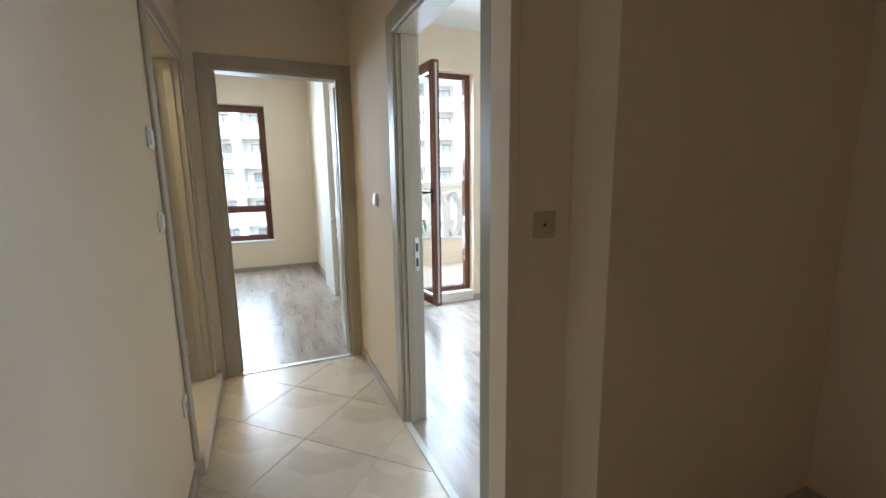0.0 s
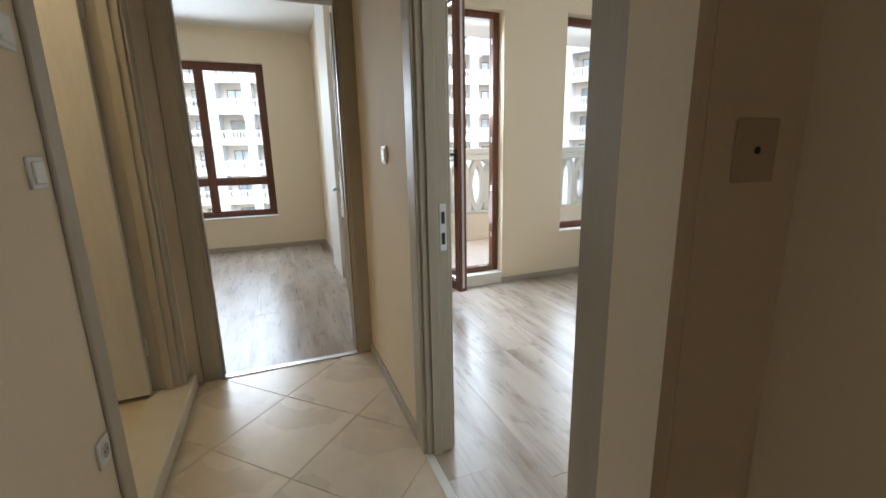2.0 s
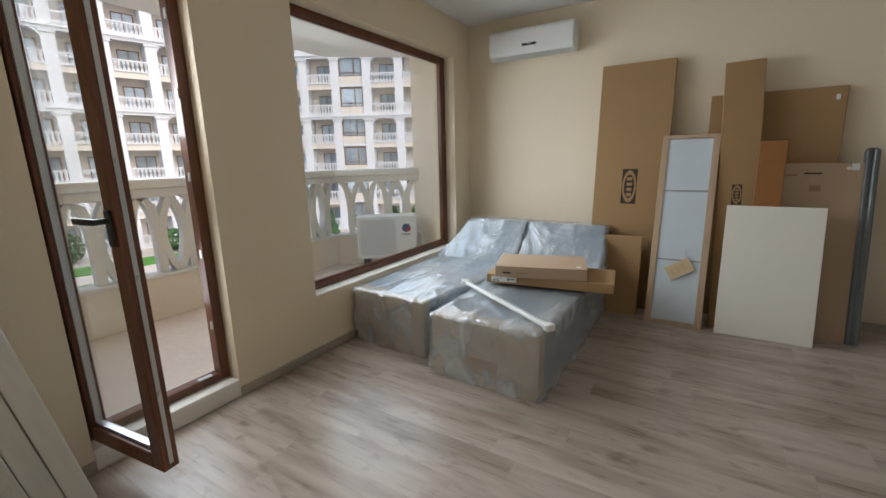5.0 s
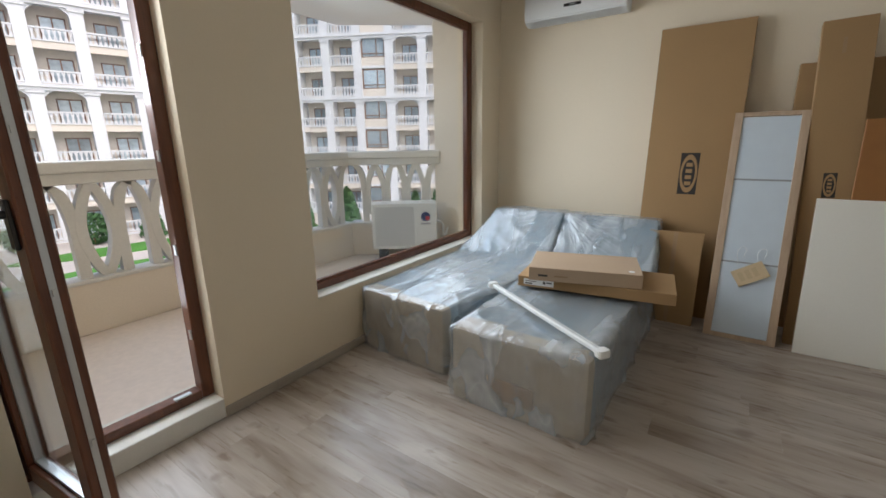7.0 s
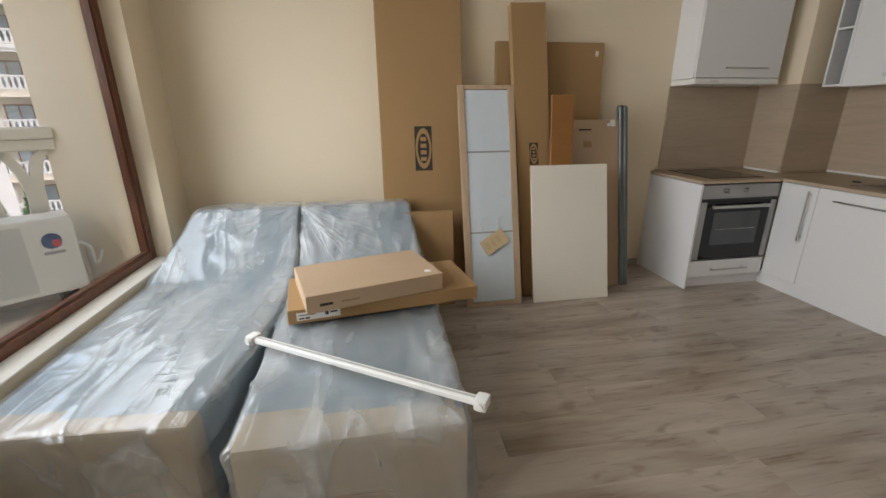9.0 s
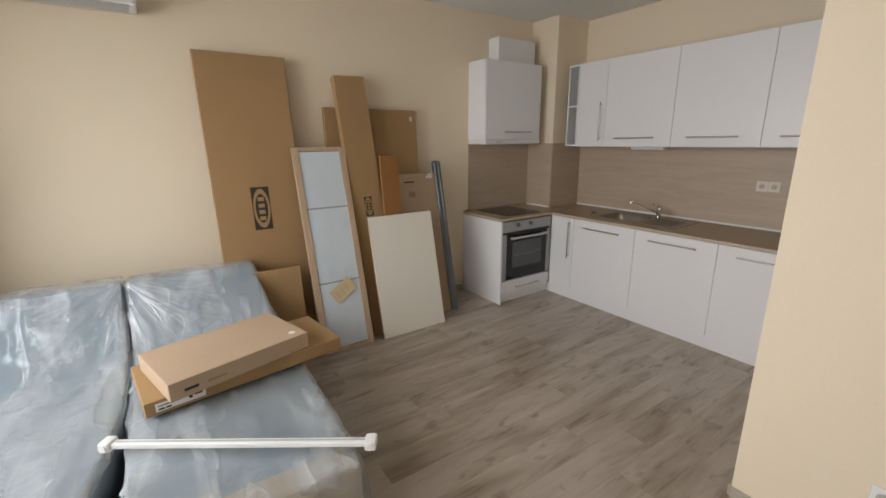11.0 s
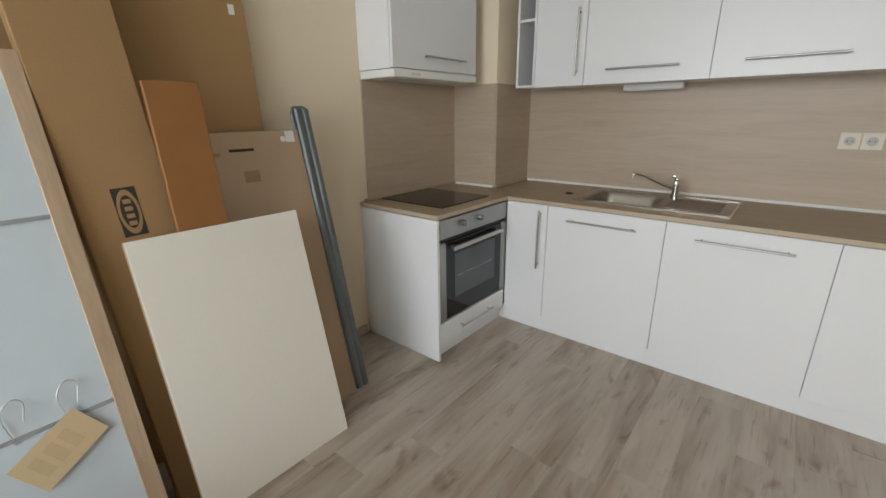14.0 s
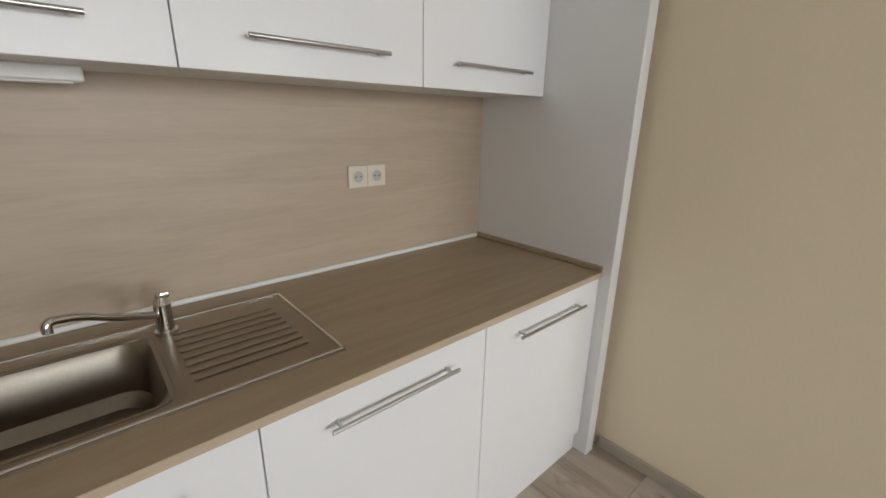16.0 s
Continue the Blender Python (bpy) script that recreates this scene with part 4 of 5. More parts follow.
def baluster_mesh():
    """An almond ring with a leg on each side that bends over into half of a pointed arch."""
    bm = bmesh.new()
    z0, z1, n = 0.48, 1.175, 14
    for s in (-1, 1):
        prev = None
        for k in range(2 * n + 2):
            u = (k % (n + 1)) / n
            if k <= n:       # the almond's side
                off, wd = 0.104 * math.sin(math.pi * u) ** 0.85, 0.034
            else:            # the leg that bends over into the pointed arch
                off, wd = 0.242 - 0.108 * math.sqrt(max(0.0, 1 - max(0.0, (u - 0.4) / 0.6) ** 2.2)), 0.036
            if k == n + 1:
                bm.faces.new(prev)
                prev = None
            z = z0 + (z1 - z0) * u
            dep = 0.045 if k <= n else 0.042
            cur = [bm.verts.new((s * off + a * wd, 0.08 + b * dep, z)) for a, b in ((-1, -1), (1, -1), (1, 1), (-1, 1))]
            if prev:
                for i in range(4):
                    bm.faces.new((prev[i], prev[(i + 1) % 4], cur[(i + 1) % 4], cur[i]))
            else:
                bm.faces.new(cur)
            prev = cur
        bm.faces.new(prev)
    return finish(bm, "baluster", BALUST)


bmesh_bal = baluster_mesh()
for x in (4.80, 4.31, 3.82, 3.42, 3.05, 2.575, 2.10, 1.62):
    ob = new("baluster", bmesh_bal)
    ob.location = (x, CY, 0)
    ob.parent = bal
for x in (0.31, 0.80):
    ob = new("baluster", bmesh_bal)
    ob.matrix_world = diag @ pose(x, 0, 0)
    ob.parent = bal

oac = thing("outdoor_unit", "white outdoor air conditioner unit on the balcony", "air conditioner", pose(5.294, 5.669, BF + 0.075, 0, 0, -51) @ Matrix.Scale(0.942, 4))
boxp("cabinet", (-0.40, 0.40, -0.14, 0.14, 0.07, 0.64), WHITEP, oac, bevel=0.015, segments=2)
for s0 in (-0.28, 0.28):
    boxp("foot", (s0 - 0.05, s0 + 0.05, -0.15, 0.15, -0.0796, 0.07), BLACKP, oac)
bm = bmesh.new()
for k in range(9):
    r = 0.03 + k * 0.024
    for i in range(36):
        t0, t1 = 6.2832 * i / 36, 6.2832 * (i + 1) / 36
        vs = [bm.verts.new((-0.12 + q * math.cos(t), -0.1425, 0.355 + q * math.sin(t))) for q, t in ((r, t0), (r, t1), (r + 0.006, t1), (r + 0.006, t0))]
        bm.faces.new(vs)
part("fan_grille", bm, plain("grey_grille", (0.57, 0.58, 0.57), 0.5), oac, "round grey fan grille")
boxp("grille_recess", (-0.36, 0.12, -0.142, -0.1405, 0.11, 0.60), plain("light_grey_plastic", (0.62, 0.63, 0.62), 0.5), oac, bevel=0.0005)
bm = bmesh.new()
cyl_bm(bm, (0.26, -0.140, 0.47), (0.26, -0.1425, 0.47), 0.058, 28)
mk = part("badge", bm, plain("badge_blue", (0.03, 0.05, 0.16), 0.4), oac, "round blue and red maker's badge")
boxp("badge_mark", (0.262, 0.308, -0.1435, -0.1425, 0.425, 0.475), plain("badge_red", (0.55, 0.03, 0.04), 0.4), mk)
boxp("badge_text", (0.20, 0.32, -0.1425, -0.141, 0.372, 0.394), plain("badge_grey", (0.35, 0.35, 0.36), 0.4), oac)
tube("pipe", [(0.36, 0.0, 0.40), (0.47, 0.0, 0.36), (0.50, 0.03, 0.20), (0.56, 0.10, 0.28)], 0.012, WHITEP, oac, "insulated refrigerant pipe")

# ---- courtyard and the building across it ----
GZ = -6.3
bm = bmesh.new()
bmesh.ops.create_grid(bm, x_segments=1, y_segments=1, size=400)
solid("ground", bm, PAVING, "pale paved courtyard ground", "ground", "structure").location = (0, 100, GZ)


def lawn(cx, cy, rx, ry, turn):
    bm = bmesh.new()
    n = 28
    top = [bm.verts.new((rx * math.cos(6.2832 * k / n), ry * math.sin(6.2832 * k / n), 0.08)) for k in range(n)]
    low = [bm.verts.new((v.co.x, v.co.y, -0.01)) for v in top]
    bm.faces.new(top)
    for k in range(n):
        bm.faces.new((low[k], low[(k + 1) % n], top[(k + 1) % n], top[k]))
    ob = solid("lawn", bm, LAWN, "trimmed green lawn in the courtyard", "lawn", "structure")
    ob.matrix_world = pose(cx, cy, GZ, 0, 0, turn)


lawn(11, 32.5, 7.5, 4.0, -8)
lawn(15, 41, 8, 1.7, -10)
lawn(14, 26, 3.5, 6, -20)
lawn(1, 42, 5.5, 4, -8)
lawn(21, 27, 3, 5, -50)


def shrub(x, y, h, r, seed, label, pointed=False):
    rng = random.Random(seed)
    th = thing("shrub", label, "shrub", (x, y, GZ), group="courtyard shrubs")
    bm = bmesh.new()
    cyl_bm(bm, (0, 0, 0), (0, 0, h * 0.4), 0.06, 8, 0.03)
    part("trunk", bm, CHIP, th)
    verts, faces = [], []
    for k in range(900):
        z = rng.random()
        rr = r * ((1 - z) ** 0.7 if pointed else math.sqrt(max(0.02, 1 - (2 * z - 1) ** 2))) * (0.75 + 0.35 * rng.random())
        a = rng.random() * 6.2832
        c = Vector((rr * math.cos(a), rr * math.sin(a), 0.12 + z * h))
        u = Vector((rng.gauss(0, 1), rng.gauss(0, 1), rng.gauss(0, 1))).normalized()
        v = u.orthogonal().normalized()
        s = 0.13 + 0.1 * rng.random()
        i = len(verts)
        verts += [c + u * s, c + v * s * 0.6, c - u * s, c - v * s * 0.6]
        faces.append((i, i + 1, i + 2, i + 3))
    me = bpy.data.meshes.new("crown")
    me.from_pydata([tuple(q) for q in verts], [], faces)
    me.materials.append(LEAFM)
    ob = new("crown", me)
    ob.parent = th


# ---- facade wings ----
BAY, STOREY, FLOORS = 3.5, 3.15, 9
mesh_cache = {}


def cached(key, build, mat):
    if key not in mesh_cache:
        bm = bmesh.new()
        build(bm)
        mesh_cache[key] = finish(bm, key, mat)
    return mesh_cache[key]


def sub(name, me, parent, x, y, z):
    ob = new(name, me)
    ob.parent = parent
    ob.location = (x, y, z)
    return ob


def rail_bars(bm):
    box_bm(bm, 0.42, 3.08, -0.12, 0.06, 0.98, 1.10)
    box_bm(bm, 0.42, 3.08, -0.10, 0.04, 0.10, 0.20)
    for k in range(8):
        x = 0.6 + k * 0.33
        for s in (-1, 1):
            vs = box_bm(bm, x - 0.05, x + 0.05, -0.06, 0.0, 0.2, 0.98)
            for v in vs:
                v.co.x += s * 0.07 * (1 if v.co.z > 0.6 else -1)


def arch(bm):
    n = 12
    for k in range(n):
        a, b = math.pi * k / n, math.pi * (k + 1) / n
        pts = [(1.75 + 1.31 * math.cos(t), 2.05 + 0.85 * math.sin(t)) for t in (a, b)]
        vs = []
        for y in (-0.02, 0.25):
            vs += [bm.verts.new((pts[0][0], y, pts[0][1])), bm.verts.new((pts[1][0], y, pts[1][1])), bm.verts.new((pts[1][0], y, STOREY - 0.2)), bm.verts.new((pts[0][0], y, STOREY - 0.2))]
        for q in ((0, 1, 2, 3), (4, 5, 6, 7), (0, 1, 5, 4)):
            bm.faces.new([vs[i] for i in q])


def wing(name, label, m, bays, pattern, floors=FLOORS, back=12.0):
    """A facade along +x of its own frame, facing -y; the pattern gives each bay's kind: b balcony, w window."""
    th = thing(name, label, "building", m)
    L = bays * BAY
    bm = bmesh.new()
    box_bm(bm, 0, L, 1.5, back, 0, floors * STOREY + 1.0)
    part("rear_block", bm, FACC, th)
    for f in range(floors + 1):
        sub("floor_slab", cached("floor_slab%g" % L, lambda b: box_bm(b, 0, L, 0.05, 1.5, -0.12, 0.12), FACW), th, 0, 0, f * STOREY)
        if f % 2 == 0:
            sub("cornice", cached("cornice%g" % L, lambda b: (box_bm(b, 0, L, -0.35, 0.05, -0.10, 0.14), box_bm(b, 0, L, -0.2, 0.05, -0.35, -0.10)), FACW), th, 0, 0, f * STOREY)
    bm = bmesh.new()
    box_bm(bm, 0, L, -0.3, 1.5, floors * STOREY + 0.12, floors * STOREY + 1.0)
    part("roof_parapet", bm, FACW, th)
    pier = cached("pier", lambda b: (box_bm(b, -0.45, 0.45, -0.08, 1.5, 0, floors * STOREY), [box_bm(b, -0.55, 0.55, -0.18, 0.3, f * STOREY - 0.55, f * STOREY - 0.12) for f in range(2, floors + 1, 2)]), FACW)
    for k in range(bays + 1):
        sub("pier", pier, th, k * BAY, 0, 0)
    for k in range(bays):
        kind = pattern[k % len(pattern)]
        for f in range(floors):
            x, z = k * BAY, f * STOREY
            if kind == "w":
                sub("spandrel", cached("spandrel", lambda b: box_bm(b, 0.45, 3.05, 0.1, 0.3, 0.12, 0.95), FACC), th, x, 0, z)
                wd = sub("window", cached("window", lambda b: [box_bm(b, *d) for d in ((0.45, 0.6, 0.12, 0.25, 0.95, 2.95), (2.9, 3.05, 0.12, 0.25, 0.95, 2.95), (2.05, 2.15, 0.12, 0.25, 0.95, 2.95), (0.6, 2.9, 0.12, 0.25, 0.95, 1.05), (0.6, 2.9, 0.12, 0.25, 2.85, 2.95), (0.6, 2.9, 0.12, 0.25, 1.3, 1.38))], FACFRAME), th, x, 0, z)
                sub("pane", cached("pane", lambda b: box_bm(b, 0.6, 2.9, 0.2, 0.24, 1.0, 2.9), FACGLASS), wd, 0, 0, 0)
            else:
                bl = sub("balcony", cached("rail", rail_bars, FACW), th, x, 0, z + 0.12)
                sub("slab_edge", cached("slab_edge", lambda b: box_bm(b, 0.44, 3.06, 0.0, 0.2, -0.45, 0.10), FACC), bl, 0, 0, 0)
                sub("loggia_wall", cached("loggia", lambda b: box_bm(b, 0.45, 3.05, 1.42, 1.49, 0.0, 2.9), FACC), bl, 0, 0, 0)
                wd = sub("window", cached("bwindow", lambda b: [box_bm(b, *d) for d in ((1.15, 1.25, 1.36, 1.42, 0.0, 2.2), (2.75, 2.85, 1.36, 1.42, 0.0, 2.2), (1.95, 2.05, 1.36, 1.42, 0.0, 2.2), (1.25, 2.75, 1.36, 1.42, 2.1, 2.2))], FACFRAME), th, x, 0, z + 0.12)
                sub("pane", cached("bpane", lambda b: box_bm(b, 1.25, 2.75, 1.38, 1.41, 0.0, 2.1), FACGLASS), wd, 0, 0, 0)
                if kind == "a" and f % 2 == 1:
                    sub("arch", cached("arch", arch, FACW), th, x, 0, z)
    return th


wing("apartment_building", "long white and cream apartment block with balconies and arches", pose(-22, 56, GZ, 0, 0, -12), 16, "bawaab")
wing("apartment_building", "white and cream apartment block with balconies across the courtyard", pose(33, 43.5, GZ, 0, 0, -62), 12, "bbwab")
rng = random.Random(11)
for k, (x, y, h, r, pt) in enumerate(((24, 33, 3.6, 1.0, True), (27, 30, 3.8, 1.1, True), (30, 25, 3.6, 1.0, True), (22, 36, 2.0, 1.6, False), (20.5, 43.5, 1.8, 1.5, False), (13, 45.5, 2.4, 1.4, False), (9, 46.5, 2.0, 1.2, False), (17, 44.5, 3.0, 1.0, True), (32, 21, 2.2, 1.5, False), (26, 24, 1.6, 1.4, False), (17, 22, 2.6, 1.9, False), (20, 27, 4.4, 1.0, True), (24, 27, 4.4, 1.0, True), (29, 22, 4.0, 1.0, True), (21, 24, 2.2, 1.8, False))):
    shrub(x, y, h, r, 50 + k, "clipped cone-shaped green shrub" if pt else "rounded green courtyard shrub", pt)


# ---- living room things ----
FOAM = plain("blue_grey_fabric", (0.21, 0.275, 0.315), 0.9, grain=160, stain=2, vary=0.08, bump=0.15)
FOAMS = plain("brown_grey_fabric", (0.45, 0.365, 0.265), 0.9, grain=120, stain=2.5, vary=0.14, bump=0.15)


SEAT, BACK = 0.44, 0.785        # heights of the seat and of the back's top edge
KNOT = Vector((5.19, 3.71, 0.77))  # where the two covers are bunched together


def film_material(name):
    """Thin creased polythene: clear in places, milky in bands and along the creases, with sharp gloss."""
    m, t, b = material(name)
    out = t.nodes["Material Output"]

    def math_chain(last, steps):
        for op, val in steps:
            k = node(t, "Math")
            k.operation = op
            k.inputs[1].default_value = val
            t.links.new(last, k.inputs[0])
            last = k.outputs[0]
        return last

    def crease(scale, stretch, turn, sharp, distort):
        v = coords(t, stretch, True)
        v.node.inputs["Rotation"].default_value = turn
        n = node(t, "TexNoise", Scale=scale, Detail=2.0, Distortion=distort)
        t.links.new(v, n.inputs["Vector"])
        return math_chain(n.outputs[0], (("SUBTRACT", 0.5), ("ABSOLUTE", 0), ("MULTIPLY", -2.6), ("ADD", 1.0), ("MAXIMUM", 0.0), ("POWER", sharp)))

    def total(a, b_, k):
        add = node(t, "Math")
        add.operation = "MULTIPLY_ADD"
        add.inputs[1].default_value = k
        t.links.new(b_, add.inputs[0])
        t.links.new(a, add.inputs[2])
        return add.outputs[0]

    folds = total(crease(1.3, (0.7, 2.6, 1.2), (0.3, 0.2, 0.45), 12.0, 0.5), crease(2.6, (2.2, 0.7, 1.2), (0.0, 0.4, -0.5), 16.0, 0.8), 0.35)
    folds = total(folds, crease(3.2, (0.35, 3.2, 0.5), (0.5, 0.1, 0.3), 22.0, 0.25), 0.24)
    # folds fanning out from the knot between the two covers
    geo = t.nodes.new("ShaderNodeNewGeometry")
    off = node(t, "VectorMath")
    off.operation = "SUBTRACT"
    off.inputs[1].default_value = KNOT
    t.links.new(geo.outputs["Position"], off.inputs[0])
    sep = t.nodes.new("ShaderNodeSeparateXYZ")
    t.links.new(off.outputs[0], sep.inputs[0])
    down = node(t, "Math")
    t.links.new(sep.outputs[0], down.inputs[0])
    t.links.new(sep.outputs[2], down.inputs[1])
    ang = node(t, "Math")
    ang.operation = "ARCTAN2"
    t.links.new(sep.outputs[1], ang.inputs[0])
    t.links.new(math_chain(down.outputs[0], (("MULTIPLY", -0.7), ("ADD", 0.02))), ang.inputs[1])
    ln = node(t, "VectorMath")
    ln.operation = "LENGTH"
    t.links.new(off.outputs[0], ln.inputs[0])
    fan_vec = t.nodes.new("ShaderNodeCombineXYZ")
    t.links.new(math_chain(ang.outputs[0], (("MULTIPLY", 5.0),)), fan_vec.inputs[0])
    t.links.new(math_chain(ln.outputs["Value"], (("MULTIPLY", 2.2),)), fan_vec.inputs[1])
    fn = node(t, "TexNoise", Scale=1.0, Detail=3.0, Distortion=0.5)
    t.links.new(fan_vec.outputs[0], fn.inputs["Vector"])
    fan = math_chain(fn.outputs[0], (("SUBTRACT", 0.5), ("ABSOLUTE", 0), ("MULTIPLY", -3.2), ("ADD", 1.0), ("MAXIMUM", 0.0), ("POWER", 5.0)))
    near = node(t, "MapRange", From_Min=0.85, From_Max=0.15, To_Min=0.0, To_Max=1.5)
    t.links.new(ln.outputs["Value"], near.inputs[0])
    fanned = node(t, "Math")
    fanned.operation = "MULTIPLY"
    t.links.new(fan, fanned.inputs[0])
    t.links.new(near.outputs[0], fanned.inputs[1])
    folds = total(folds, fanned.outputs[0], 1.0)
    band = coords(t, (0.9, 2.6, 1.6), True)
    band.node.inputs["Rotation"].default_value = (0.7, 0.3, 0.5)
    bn = node(t, "TexNoise", Scale=1.8, Detail=2.0, Distortion=0.6)
    t.links.new(band, bn.inputs["Vector"])
    milk = node(t, "MapRange", From_Min=0.38, From_Max=0.66, To_Min=0.08, To_Max=0.46)
    t.links.new(bn.outputs[0], milk.inputs[0])
    cover = math_chain(total(milk.outputs[0], folds, 0.15), (("MINIMUM", 0.8),))
    bp = node(t, "Bump", Strength=0.35, Distance=0.012)
    t.links.new(folds, bp.inputs["Height"])
    tr = node(t, "BsdfTransparent", Color=(0.93, 0.95, 0.96, 1))
    df = node(t, "BsdfDiffuse", Color=(0.66, 0.70, 0.72, 1))
    gl = node(t, "BsdfGlossy", Roughness=0.17, Color=(0.95, 0.97, 1, 1))
    for sh in (df, gl):
        t.links.new(bp.outputs[0], sh.inputs["Normal"])
    m1 = t.nodes.new("ShaderNodeMixShader")
    t.links.new(cover, m1.inputs[0])
    t.links.new(tr.outputs[0], m1.inputs[1])
    t.links.new(df.outputs[0], m1.inputs[2])
    m2 = t.nodes.new("ShaderNodeMixShader")
    lwt = node(t, "LayerWeight", Blend=0.5)
    t.links.new(bp.outputs[0], lwt.inputs["Normal"])
    pw = math_chain(lwt.outputs["Facing"], (("POWER", 3.0),))
    fr = node(t, "MapRange", To_Min=0.07, To_Max=0.7)
    t.links.new(pw, fr.inputs[0])
    t.links.new(fr.outputs[0], m2.inputs[0])
    t.links.new(m1.outputs[0], m2.inputs[1])
    t.links.new(gl.outputs[0], m2.inputs[2])
    t.links.new(m2.outputs[0], out.inputs[0])
    return m


FILM = film_material("clear_polythene")


def ridge(p, sharp):
    return (1 - abs(noise.noise(p)) * 1.6) ** sharp if abs(noise.noise(p)) < 0.6 else 0.0


class Section:
    """One chaise section: a soft box, low along the seat and ramped up to the back, whose long sides may taper."""

    def __init__(self, front, end, side_low, side_high, skew, ramp0, ramp1, pull_low, pull_high):
        self.front, self.end, self.low, self.high = front, end, side_low, side_high
        self.skew, self.r0, self.r1 = skew, ramp0, ramp1
        self.pull_low, self.pull_high = pull_low, pull_high

    def top(self, x):
        u = min(1.0, max(0.0, (x - self.r0) / (self.r1 - self.r0)))
        u = u * u * 0.45 + u * 0.55
        return SEAT + (BACK - SEAT) * u

    def place(self, a, b, c):
        """a along, b across, c up, each 0 to 1."""
        x = self.front + (self.end - self.front) * a
        w = min(1.0, a / 0.42)
        y0 = self.low[0] + (self.low[1] - self.low[0]) * w
        y1 = self.high[0] + (self.high[1] - self.high[0]) * w
        z = self.top(x) * c
        lift = max(0.0, (z - SEAT) / (BACK - SEAT))
        y0 += self.pull_low * lift
        y1 -= self.pull_high * lift
        return Vector((x + self.skew * (0.5 - b) * (1 - a), y0 + (y1 - y0) * b, z))

    def shell(self, inset, step, crease, seed, keep=lambda a, b, c: True):
        """The rounded skin as a bmesh; inset in metres; crease scales the folds."""
        L, W, Hh, r = self.end - self.front, self.high[0] - self.low[0], SEAT, 0.024
        n = (max(4, round(L / step)), max(4, round(W / step)), max(4, round(Hh / step)))
        dims = (L, W, Hh)
        bm = bmesh.new()
        made = {}

        def vert(i, j, k):
            if (i, j, k) in made:
                return made[i, j, k]
            q = Vector((i / n[0] * L, j / n[1] * W, k / n[2] * Hh))
            core = Vector(tuple(min(max(q[d], r + inset), dims[d] - r - inset) for d in range(3)))
            core.z = min(max(q.z, inset), Hh - r - inset)
            d = q - core
            if d.length > 1e-6:
                q = core + d.normalized() * r
            out = Vector((-1 if i == 0 else 1 if i == n[0] else 0, -1 if j == 0 else 1 if j == n[1] else 0, 1 if k == n[2] else 0))
            p = self.place(q.x / L, q.y / W, q.z / Hh)
            if crease and out.length > 0:
                if out.z and p.x > self.r0 and p.x < self.r1:
                    out = Vector((-0.7, 0, 0.7)) + Vector((0, out.y, 0))
                out.normalize()
                f = 0.011 * ridge(Vector((p.x * 0.9 + p.y * 1.3, p.y * 3.0 - p.x * 0.8, p.z * 2.0 + seed)), 8)
                f += 0.006 * ridge(Vector((p.x * 2.4 - p.y * 1.9, p.y * 2.6 + p.x * 1.2, p.z * 3.0 - p.y * 2 + seed * 2)), 9)
                f += 0.004 * noise.noise(p * 3.0 + Vector((seed, 0, 0)))
                kd = p - KNOT
                rad = kd.length
                if rad < 0.75 and p.x > 4.4:
                    ang = math.atan2(kd.y, -(kd.z + kd.x) + 1e-4)
                    f += 0.010 * ridge(Vector((ang * 4.5, rad * 0.8, 0.0)), 6) * math.exp(-rad / 0.42)
                if not out.z:      # loose skirt: upright folds, wider near the floor
                    f += (0.012 + 0.016 * (1 - p.z / SEAT) ** 3) * ridge(Vector((p.x * 3.2 + p.z * 2.6, p.y * 3.2 - p.z * 2.8, p.z * 1.2 + seed)), 7)
                p = p + out * max(-0.004, f * crease)
            p.z = max(0.003, p.z)
            made[i, j, k] = bm.verts.new(p)
            return made[i, j, k]

        def sheet(u, v, fixed, at):
            for i in range(n[u]):
                for j in range(n[v]):
                    ids = []
                    for du, dv in ((0, 0), (1, 0), (1, 1), (0, 1)):
                        idx = [0, 0, 0]
                        idx[u], idx[v], idx[fixed] = i + du, j + dv, at
                        ids.append(tuple(idx))
                    mid = [sum(q[d] for q in ids) / 4 / n[d] for d in range(3)]
                    if keep(*mid):
                        bm.faces.new([vert(*q) for q in ids])

        sheet(0, 1, 2, n[2])
        sheet(0, 1, 2, 0)
        for at in (0, n[1]):
            sheet(0, 2, 1, at)
        for at in (0, n[0]):
            sheet(1, 2, 0, at)
        return bm


def sofa(name, label, sec, seed, band):
    """A chaise section wrapped in film; band: the share of its length whose front shows the brown carton lining."""
    th = thing(name, label, "sofa", group="wrapped sofa sections")
    lining = lambda a, b, c: a < band * (0.75 + 0.5 * b)
    part("front_lining", sec.shell(0.010, 0.045, 0.0, seed, lining), FOAMS, th, "brown cardboard lining round the foot end", smooth=True)
    part("upholstery", sec.shell(0.010, 0.045, 0.0, seed, lambda a, b, c: not lining(a, b, c)), FOAM, th, "blue-grey upholstered seat and leaning back", smooth=True)
    part("plastic_cover", sec.shell(0.0, 0.016, 1.0, seed, lambda a, b, c: c > 0.001), FILM, th, "clear creased plastic film wrapped round it", smooth=True)
    return th


